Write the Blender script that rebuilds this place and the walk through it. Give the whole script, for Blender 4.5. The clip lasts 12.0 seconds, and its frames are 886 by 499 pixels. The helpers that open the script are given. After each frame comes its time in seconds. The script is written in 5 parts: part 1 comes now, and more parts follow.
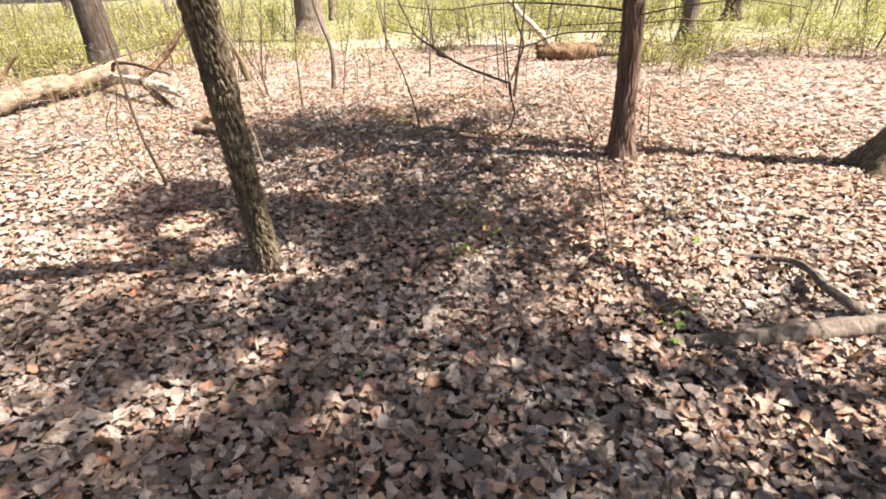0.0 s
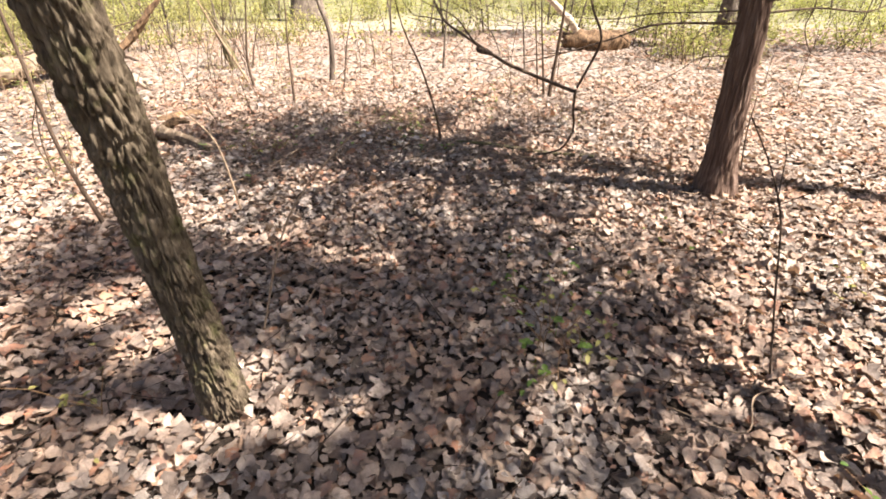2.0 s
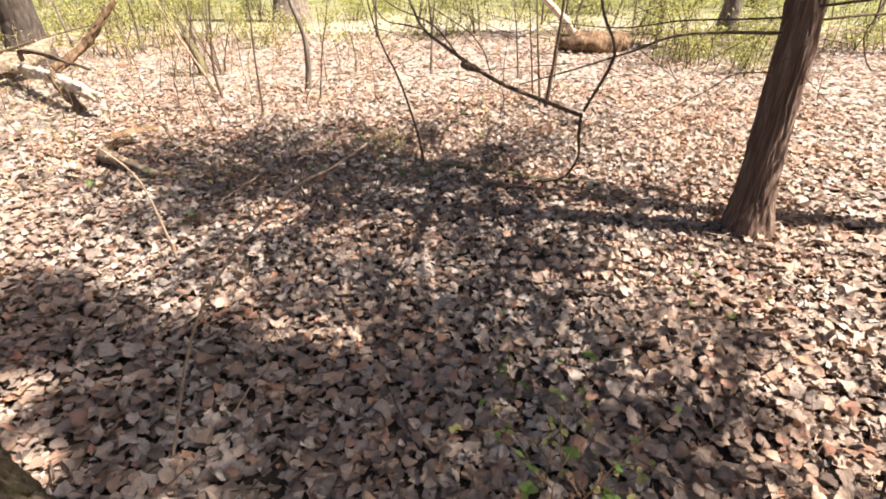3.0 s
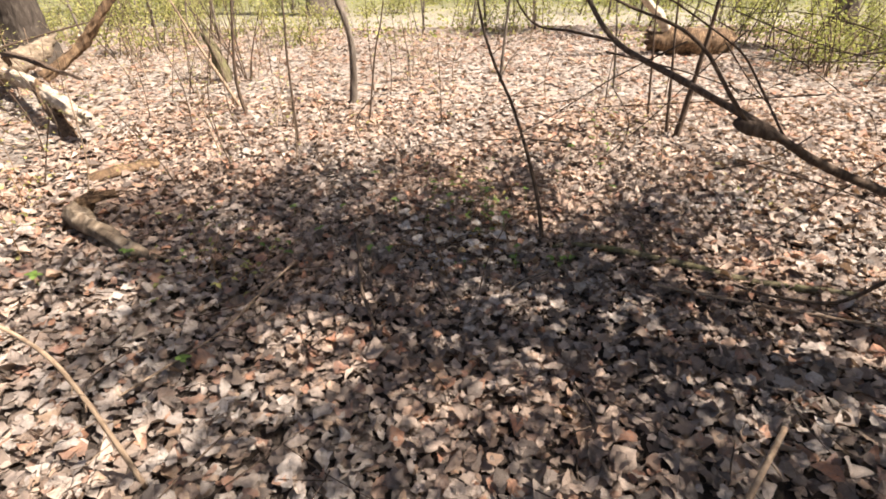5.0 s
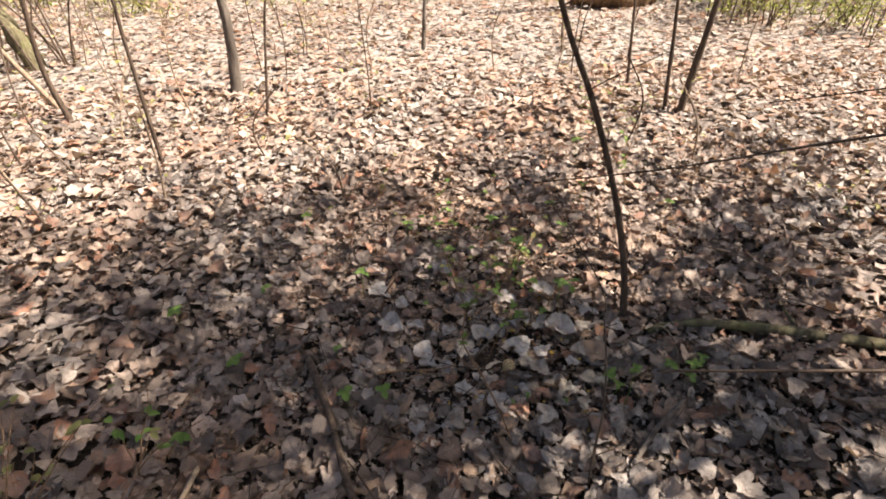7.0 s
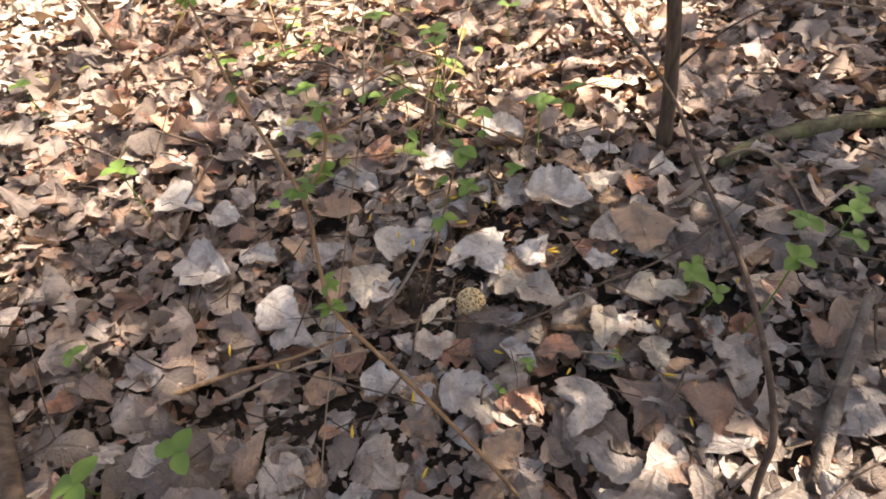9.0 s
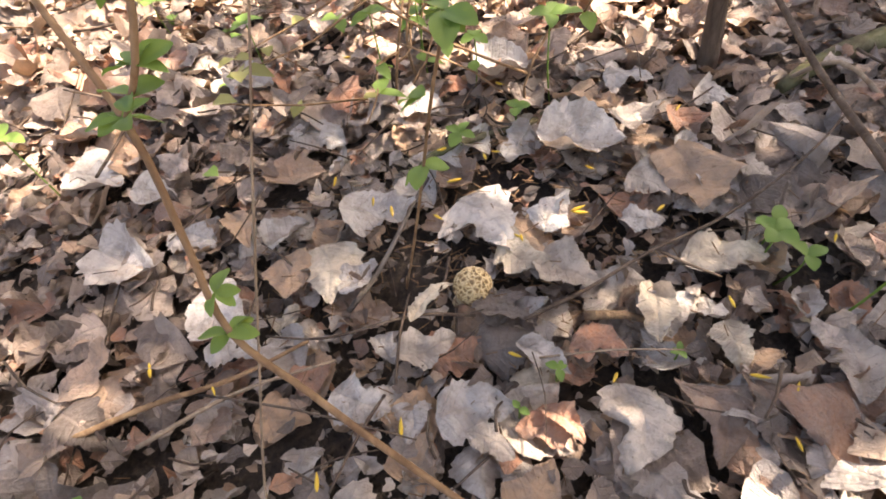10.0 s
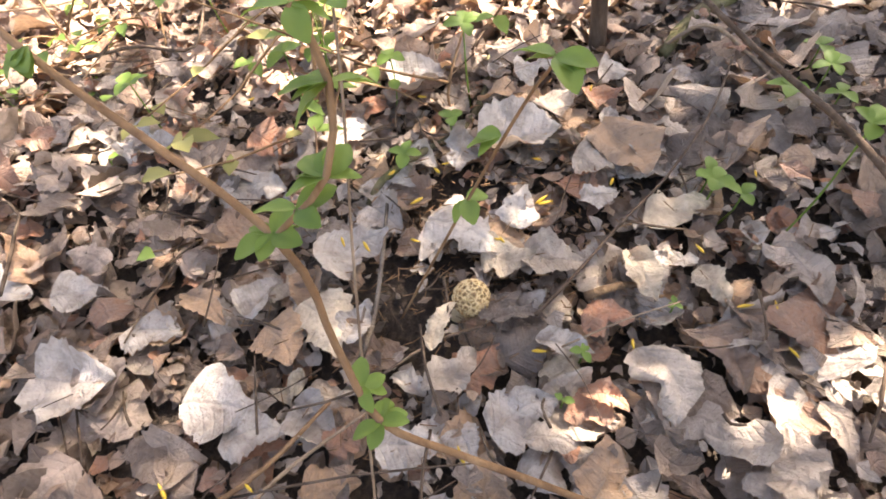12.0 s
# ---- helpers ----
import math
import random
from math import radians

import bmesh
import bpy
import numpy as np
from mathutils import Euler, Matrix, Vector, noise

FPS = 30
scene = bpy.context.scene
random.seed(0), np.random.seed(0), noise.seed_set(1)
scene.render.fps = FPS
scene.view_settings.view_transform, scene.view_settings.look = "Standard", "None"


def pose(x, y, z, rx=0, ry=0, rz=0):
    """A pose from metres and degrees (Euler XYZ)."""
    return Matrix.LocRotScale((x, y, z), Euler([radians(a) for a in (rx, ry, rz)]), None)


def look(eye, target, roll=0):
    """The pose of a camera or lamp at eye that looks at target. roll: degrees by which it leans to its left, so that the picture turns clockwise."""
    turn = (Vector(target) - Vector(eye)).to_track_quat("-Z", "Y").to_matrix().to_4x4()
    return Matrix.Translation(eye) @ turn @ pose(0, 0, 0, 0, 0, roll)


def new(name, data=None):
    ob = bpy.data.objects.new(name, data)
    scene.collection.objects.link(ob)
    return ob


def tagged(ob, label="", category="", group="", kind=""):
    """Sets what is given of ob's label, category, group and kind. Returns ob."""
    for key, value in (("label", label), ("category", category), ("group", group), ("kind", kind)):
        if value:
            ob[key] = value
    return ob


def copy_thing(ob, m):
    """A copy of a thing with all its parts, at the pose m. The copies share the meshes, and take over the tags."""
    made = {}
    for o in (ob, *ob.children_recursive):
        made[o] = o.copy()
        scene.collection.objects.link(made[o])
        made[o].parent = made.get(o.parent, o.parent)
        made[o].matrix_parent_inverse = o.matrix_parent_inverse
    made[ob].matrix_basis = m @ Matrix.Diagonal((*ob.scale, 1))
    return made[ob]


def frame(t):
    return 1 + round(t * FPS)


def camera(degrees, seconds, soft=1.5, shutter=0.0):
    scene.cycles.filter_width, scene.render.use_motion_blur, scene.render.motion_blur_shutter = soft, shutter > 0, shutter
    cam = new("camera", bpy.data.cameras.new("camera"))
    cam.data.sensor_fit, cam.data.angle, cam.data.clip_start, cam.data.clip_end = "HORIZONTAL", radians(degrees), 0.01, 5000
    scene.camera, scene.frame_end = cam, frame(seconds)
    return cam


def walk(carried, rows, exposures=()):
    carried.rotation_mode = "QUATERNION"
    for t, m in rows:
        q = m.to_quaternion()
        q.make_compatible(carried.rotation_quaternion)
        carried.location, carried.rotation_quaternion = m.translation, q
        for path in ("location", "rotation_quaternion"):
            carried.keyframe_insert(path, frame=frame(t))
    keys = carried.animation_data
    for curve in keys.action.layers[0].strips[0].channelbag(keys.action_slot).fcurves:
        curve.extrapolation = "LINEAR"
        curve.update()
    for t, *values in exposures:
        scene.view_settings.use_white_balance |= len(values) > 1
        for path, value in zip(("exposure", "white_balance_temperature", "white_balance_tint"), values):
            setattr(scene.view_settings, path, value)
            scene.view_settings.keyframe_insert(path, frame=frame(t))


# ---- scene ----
cam = camera(83.2, 12.0, soft=1.8)
PATH = [
    (0, (0.806, 0.142, 1.71), (0.664, 1.905, 0.776), -1.9),
    (0.5, (0.652, 0.403, 1.671), (0.509, 2.163, 0.731), -1.7),
    (1, (0.454, 0.669, 1.662), (0.292, 2.413, 0.696), -1.6),
    (1.5, (0.385, 1.156, 1.588), (0.22, 2.894, 0.613), -1.3),
    (2, (0.404, 1.563, 1.639), (0.28, 3.297, 0.65), -0.6),
    (2.5, (0.436, 1.973, 1.607), (0.335, 3.705, 0.613), -0.9),
    (2.7, (0.457, 2.105, 1.634), (0.36, 3.838, 0.64), -0.8),
    (4.3, (0.069, 3.328, 1.616), (-0.115, 5.046, 0.608), -0.9),
    (4.5, (-0.036, 3.481, 1.598), (-0.232, 5.197, 0.589), -1.1),
    (5, (-0.263, 3.988, 1.522), (-0.457, 5.699, 0.506), -1.1),
    (5.5, (-0.388, 4.265, 1.514), (-0.53, 5.977, 0.49), -0.5),
    (6, (-0.595, 4.516, 1.507), (-0.671, 6.225, 0.471), -0.2),
    (6.5, (-0.735, 4.823, 1.451), (-0.71, 6.511, 0.379), -0.9),
    (6.7, (-0.756, 5.058, 1.377), (-0.658, 6.731, 0.286), -0.8),
    (8.3, (-0.889, 5.911, 0.936), (-0.408, 7.285, -0.435), -1.9),
    (8.5, (-0.732, 5.945, 0.821), (-0.285, 7.29, -0.591), -3.1),
    (9, (-0.586, 6.046, 0.659), (-0.213, 7.334, -0.825), -7.4),
    (9.5, (-0.539, 6.109, 0.612), (-0.204, 7.331, -0.935), -10.5),
    (10, (-0.544, 6.167, 0.516), (-0.201, 7.36, -1.052), -10.8),
    (10.5, (-0.549, 6.221, 0.434), (-0.209, 7.402, -1.145), -11.0),
    (11, (-0.544, 6.25, 0.396), (-0.202, 7.4, -1.204), -10.9),
    (11.5, (-0.554, 6.254, 0.385), (-0.137, 7.378, -1.216), -10.5),
    (12, (-0.624, 6.24, 0.541), (0.084, 7.192, -1.069), -9.3),
]
walk(cam, [(t, look(eye, target, roll)) for t, eye, target, roll in PATH],
     exposures=[(0.0, 2.06, 6750, 14), (2.5, 2.06, 6850, 15), (4.5, 1.62, 6850, 14), (6.5, 1.72, 6800, 13), (8.5, 2.4, 7050, 14), (9.0, 2.95, 7250, 15), (9.5, 3.3, 7350, 16), (10.5, 3.58, 7600, 18), (11.5, 3.68, 7650, 18), (12.0, 3.75, 7500, 16)])

# ---- light ----
SUN_EL, SUN_AZ = radians(52), math.atan2(1.0, -0.15)
sun_way = Vector((math.cos(SUN_EL) * math.sin(SUN_AZ), math.cos(SUN_EL) * math.cos(SUN_AZ), math.sin(SUN_EL)))
world = bpy.data.worlds.new("sky")
scene.world = world
world.use_nodes = True
wn = world.node_tree
sky = wn.nodes.new("ShaderNodeTexSky")
sky.sky_type, sky.sun_disc, sky.sun_elevation, sky.sun_rotation = "NISHITA", False, SUN_EL, SUN_AZ
sky.air_density, sky.dust_density, sky.ozone_density = 0.8, 3.0, 0.3
wn.links.new(sky.outputs[0], wn.nodes["Background"].inputs[0])
wn.nodes["Background"].inputs[1].default_value = 0.05
sun_data = bpy.data.lights.new("sun", "SUN")
sun_data.energy, sun_data.angle, sun_data.color = 5.0, radians(0.53), (1.0, 0.95, 0.88)
sun = new("sun", sun_data)
sun.matrix_world = look(sun_way * 60, (0, 0, 0))


# ---- materials ----
class Nodes:
    def __init__(self, name):
        self.mat = bpy.data.materials.new(name)
        self.mat.use_nodes = True
        self.t = self.mat.node_tree
        self.bsdf = self.t.nodes["Principled BSDF"]
        self.out = self.t.nodes["Material Output"]

    def add(self, kind, links=(), **values):
        n = self.t.nodes.new(kind)
        for key, v in values.items():
            n.inputs[key.replace("_", " ")].default_value = v
        for key, v in links:
            self.t.links.new(v, n.inputs[key])
        return n

    def put(self, out, target, key):
        self.t.links.new(out, target.inputs[key])

    def math(self, op, a, b=None, c=None):
        n = self.t.nodes.new("ShaderNodeMath")
        n.operation = op
        for i, v in enumerate((a, b, c)):
            if v is None:
                continue
            if isinstance(v, (int, float)):
                n.inputs[i].default_value = v
            else:
                self.t.links.new(v, n.inputs[i])
        return n.outputs[0]

    def ramp(self, fac, stops, mode="LINEAR"):
        n = self.t.nodes.new("ShaderNodeValToRGB")
        n.color_ramp.interpolation = mode
        e = n.color_ramp.elements
        while len(e) < len(stops):
            e.new(0.5)
        for el, (p, c) in zip(e, stops):
            el.position, el.color = p, (*c, 1)
        self.t.links.new(fac, n.inputs[0])
        return n.outputs[0]

    def mix(self, fac, a, b, mode="MIX"):
        n = self.t.nodes.new("ShaderNodeMix")
        n.data_type, n.blend_type = "RGBA", mode
        for i, v in ((0, fac), (6, a), (7, b)):
            if isinstance(v, (int, float)):
                n.inputs[i].default_value = v
            elif isinstance(v, tuple):
                n.inputs[i].default_value = (*v, 1)
            else:
                self.t.links.new(v, n.inputs[i])
        return n.outputs[2]

    def noise(self, scale, detail=4, rough=0.6, stretch=None, dist=0.0):
        co = self.t.nodes.new("ShaderNodeTexCoord").outputs["Object"]
        if stretch:
            m = self.add("ShaderNodeMapping", [("Vector", co)], Scale=stretch)
            co = m.outputs[0]
        n = self.add("ShaderNodeTexNoise", [("Vector", co)], Scale=scale, Detail=detail, Roughness=rough, Distortion=dist)
        return n.outputs[0]

    def bump(self, height, strength, distance):
        b = self.add("ShaderNodeBump", [("Height", height)], Strength=strength, Distance=distance)
        self.put(b.outputs[0], self.bsdf, "Normal")
        return b


def leaf_litter_material(name, per_object):
    m = Nodes(name)
    k = 0.062 if per_object else 1.0  # single leaves are modelled one unit long
    if not per_object:
        rnd = m.t.nodes.new("ShaderNodeNewGeometry").outputs["Random Per Island"]
    if per_object:
        base = m.t.nodes.new("ShaderNodeObjectInfo").outputs["Color"]
    else:
        base = m.ramp(rnd, [(0.0, (0.026, 0.017, 0.012)), (0.17, (0.085, 0.054, 0.036)), (0.28, (0.24, 0.165, 0.115)),
                            (0.40, (0.44, 0.375, 0.32)), (0.58, (0.34, 0.29, 0.25)), (0.74, (0.64, 0.56, 0.485)),
                            (0.83, (0.44, 0.28, 0.165)), (0.91, (0.18, 0.105, 0.066)), (0.955, (0.45, 0.18, 0.07)), (1.0, (0.30, 0.15, 0.10))])
        # drifts of browner, redder leaves between the grey ones
        drift = m.ramp(m.noise(0.9, 3, 0.6), [(0.42, (0, 0, 0)), (0.62, (1, 1, 1))])
        base = m.mix(m.math("MULTIPLY", m.math("ADD", drift, 0.0), 0.85), base, m.mix(1.0, base, (1.06, 0.78, 0.58), "MULTIPLY"))
    uv = m.add("ShaderNodeUVMap").outputs[0]
    sep = m.add("ShaderNodeSeparateXYZ", [("Vector", uv)])
    u, v = sep.outputs[0], m.math("ABSOLUTE", sep.outputs[1])
    rib = m.math("SMOOTH_MAX", m.math("SUBTRACT", 1.0, m.math("MULTIPLY", v, 22.0)), 0.0, 0.1)
    side = m.math("POWER", m.math("ABSOLUTE", m.math("SINE", m.math("MULTIPLY", m.math("SUBTRACT", u, m.math("MULTIPLY", v, 0.55)), 24.0))), 14.0)
    veins = m.math("MAXIMUM", rib, m.math("MULTIPLY", side, m.math("MULTIPLY", m.noise(26.0 * k, 2), 0.8)))
    stain = m.noise(46.0 * k, 7, 0.72)
    grain = m.noise(240.0 * k, 3, 0.6)
    col = m.mix(m.math("MULTIPLY", veins, 0.13), base, (0.20, 0.145, 0.10))
    blot = m.ramp(stain, [(0.45, (0, 0, 0)), (0.60, (1, 1, 1))])
    col = m.mix(m.math("MULTIPLY", m.math("ADD", blot, 0.0), 0.5), col, (0.14, 0.105, 0.08))
    col = m.mix(m.math("MULTIPLY", grain, 0.30), col, (0.55, 0.50, 0.45))
    speck = m.ramp(m.noise(150.0 * k, 5, 0.75), [(0.60, (0, 0, 0)), (0.68, (1, 1, 1))])
    col = m.mix(m.math("MULTIPLY", m.math("ADD", speck, 0.0), 0.55), col, (0.09, 0.06, 0.042))
    wide = m.ramp(m.noise(14.0 * k, 3, 0.6), [(0.40, (0, 0, 0)), (0.62, (1, 1, 1))])
    col = m.mix(m.math("MULTIPLY", m.math("ADD", wide, 0.0), 0.35), col, (0.27, 0.20, 0.155))
    m.put(col, m.bsdf, "Base Color")
    m.bsdf.inputs["Roughness"].default_value = 0.62
    m.bsdf.inputs["Specular IOR Level"].default_value = 0.35
    h = m.math("ADD", m.math("MULTIPLY", veins, 0.22), m.math("ADD", m.math("MULTIPLY", stain, 0.8), m.math("MULTIPLY", grain, 0.35)))
    m.bump(h, 0.8, 0.012)
    tr = m.add("ShaderNodeBsdfTranslucent", [("Color", m.mix(0.5, col, (0.55, 0.30, 0.12)))])
    mx = m.add("ShaderNodeMixShader", [(1, m.bsdf.outputs[0]), (2, tr.outputs[0])], Fac=0.14)
    m.put(mx.outputs[0], m.out, "Surface")
    return m.mat


def green_material(name, dark, light, trans=0.35):
    m = Nodes(name)
    rnd = m.t.nodes.new("ShaderNodeNewGeometry").outputs["Random Per Island"]
    col = m.ramp(rnd, [(0.0, dark), (1.0, light)])
    col = m.mix(m.math("MULTIPLY", m.noise(60.0, 3), 0.35), col, tuple(c * 0.55 for c in dark))
    m.put(col, m.bsdf, "Base Color")
    m.bsdf.inputs["Roughness"].default_value = 0.5
    m.bsdf.inputs["Specular IOR Level"].default_value = 0.3
    tr = m.add("ShaderNodeBsdfTranslucent", [("Color", m.mix(0.35, col, (0.35, 0.50, 0.05)))])
    mx = m.add("ShaderNodeMixShader", [(1, m.bsdf.outputs[0]), (2, tr.outputs[0])], Fac=trans)
    m.put(mx.outputs[0], m.out, "Surface")
    return m.mat


def bark_material(name, dark, mid, light, scale=1.0, stretch=(1, 1, 0.22), lichen=0.0, relief=0.02):
    m = Nodes(name)
    big = m.noise(22.0 * scale, 6, 0.62, stretch, 0.6)
    fine = m.noise(120.0 * scale, 4, 0.65, stretch)
    wide = m.noise(3.5, 4, 0.6)
    col = m.ramp(big, [(0.34, dark), (0.52, mid), (0.70, light)])
    col = m.mix(m.math("MULTIPLY", fine, 0.45), col, dark)
    col = m.mix(m.math("MULTIPLY", wide, 0.35), col, mid)
    if lichen:
        patch = m.ramp(m.noise(9.0, 6, 0.7), [(0.52, (0, 0, 0)), (0.66, (1, 1, 1))])
        col = m.mix(m.math("MULTIPLY", m.math("ADD", patch, 0.0), lichen), col, (0.17, 0.18, 0.06))
    m.put(col, m.bsdf, "Base Color")
    m.bsdf.inputs["Roughness"].default_value = 0.88
    m.bsdf.inputs["Specular IOR Level"].default_value = 0.2
    m.bump(m.math("ADD", big, m.math("MULTIPLY", fine, 0.4)), 0.8, relief)
    return m.mat


def soil_material():
    m = Nodes("soil")
    big = m.noise(6.0, 6, 0.65)
    fine = m.noise(110.0, 5, 0.7)
    col = m.ramp(fine, [(0.3, (0.014, 0.010, 0.007)), (0.52, (0.045, 0.030, 0.020)), (0.75, (0.12, 0.082, 0.055))])
    col = m.mix(m.math("MULTIPLY", big, 0.4), col, (0.06, 0.044, 0.032))
    litter = m.ramp(m.noise(14.0, 5, 0.75), [(0.34, (0.12, 0.09, 0.068)), (0.50, (0.33, 0.28, 0.235)), (0.66, (0.46, 0.40, 0.34))])
    green = m.ramp(m.noise(1.6, 6, 0.75), [(0.36, (0.08, 0.085, 0.028)), (0.50, (0.155, 0.15, 0.06)), (0.66, (0.24, 0.21, 0.125))])
    length = m.add("ShaderNodeVectorMath", [(0, m.t.nodes.new("ShaderNodeTexCoord").outputs["Object"])])
    length.operation = "LENGTH"
    # leaf cover seen as one surface farther off, then low green growth
    d = m.math("DIVIDE", length.outputs["Value"], 60.0)
    cover = m.ramp(d, [(0.12, (0, 0, 0)), (0.17, (1, 1, 1))])
    growth = m.ramp(d, [(0.27, (0, 0, 0)), (0.40, (1, 1, 1))])
    col = m.mix(m.math("ADD", cover, 0.0), col, litter)
    col = m.mix(m.math("ADD", growth, 0.0), col, green)
    m.put(col, m.bsdf, "Base Color")
    m.bsdf.inputs["Roughness"].default_value = 0.95
    m.bump(m.math("ADD", big, fine), 0.9, 0.02)
    return m.mat


M_LITTER = leaf_litter_material("dead_leaves", False)
M_LEAF = leaf_litter_material("dead_leaf_single", True)
M_SOIL = soil_material()
M_BARK_A = bark_material("furrowed_bark", (0.03, 0.022, 0.015), (0.16, 0.125, 0.085), (0.33, 0.27, 0.19), 1.4, lichen=0.4)
M_BARK_B = bark_material("stringy_red_bark", (0.05, 0.028, 0.02), (0.165, 0.108, 0.08), (0.33, 0.25, 0.20), 2.2, (1, 1, 0.06))
M_BARK_G = bark_material("grey_bark", (0.05, 0.038, 0.03), (0.16, 0.128, 0.10), (0.31, 0.265, 0.22), 0.8)
M_TWIG = bark_material("twig_bark", (0.04, 0.026, 0.018), (0.11, 0.075, 0.052), (0.20, 0.15, 0.11), 3.0, relief=0.004)
M_TWIG_PALE = bark_material("pale_twig", (0.15, 0.10, 0.065), (0.30, 0.215, 0.145), (0.44, 0.34, 0.24), 3.0, relief=0.004)
M_SHOOT = bark_material("young_shoot", (0.12, 0.066, 0.035), (0.25, 0.15, 0.08), (0.38, 0.25, 0.14), 3.0, relief=0.002)
M_DEADWOOD = bark_material("bleached_wood", (0.22, 0.16, 0.11), (0.52, 0.43, 0.33), (0.68, 0.60, 0.49), 1.0, (1, 0.2, 1))
M_BLEACHED = bark_material("weathered_log_wood", (0.05, 0.035, 0.023), (0.19, 0.14, 0.095), (0.46, 0.38, 0.28), 0.8, (1, 0.25, 1))
M_PALELOG = bark_material("pale_log_wood", (0.07, 0.05, 0.033), (0.24, 0.185, 0.13), (0.46, 0.38, 0.28), 0.8, (1, 0.25, 1))
M_BARK_D = bark_material("dark_bark", (0.02, 0.015, 0.012), (0.07, 0.055, 0.043), (0.15, 0.125, 0.10), 0.8)
M_ROTTEN = bark_material("rotten_wood", (0.04, 0.026, 0.017), (0.17, 0.105, 0.06), (0.40, 0.27, 0.15), 1.2)
M_MOSSY = bark_material("mossy_branch_bark", (0.045, 0.036, 0.02), (0.15, 0.125, 0.07), (0.25, 0.22, 0.14), 2.0, lichen=0.5, relief=0.006)
M_NEEDLE = green_material("cedar_needles", (0.02, 0.035, 0.012), (0.07, 0.09, 0.03), 0.15)
M_SPRING = green_material("spring_leaves", (0.17, 0.16, 0.055), (0.52, 0.47, 0.17), 0.42)
M_SEEDLING = green_material("seedling_leaves", (0.09, 0.17, 0.035), (0.25, 0.36, 0.085), 0.4)


# ---- tools for meshes ----
def gz(x, y):
    """Height of the forest floor."""
    return 0.03 * noise.noise((x * 0.8, y * 0.8, 0.0)) + 0.012 * noise.noise((x * 3.7, y * 3.7, 4.0)) + 0.02


def mesh_from(name, verts, faces, mat, smooth=True):
    me = bpy.data.meshes.new(name)
    me.from_pydata([tuple(v) for v in verts], [], [tuple(f) for f in faces])
    me.materials.append(mat)
    if smooth:
        me.polygons.foreach_set("use_smooth", [True] * len(me.polygons))
    me.update()
    return me


def part(name, me, parent, label=""):
    ob = new(name, me)
    ob.parent = parent
    if label:
        ob["label"] = label
    return ob


def thing(name, label, category, group="", at=(0, 0, 0)):
    ob = tagged(new(name), label, category, group)
    ob.location = at
    return ob


def curve_points(pts, step):
    """Catmull-Rom line through points (x, y, z, r), sampled about every step metres."""
    p = [np.array(q, float) for q in pts]
    p = [2 * p[0] - p[1], *p, 2 * p[-1] - p[-2]]
    out = []
    for i in range(1, len(p) - 2):
        a, b, c, d = p[i - 1:i + 3]
        n = max(2, int(np.linalg.norm(c[:3] - b[:3]) / step))
        for k in range(n):
            t = k / n
            out.append(0.5 * (2 * b + (c - a) * t + (2 * a - 5 * b + 4 * c - d) * t * t + (3 * b - a - 3 * c + d) * t ** 3))
    out.append(p[-2])
    return out


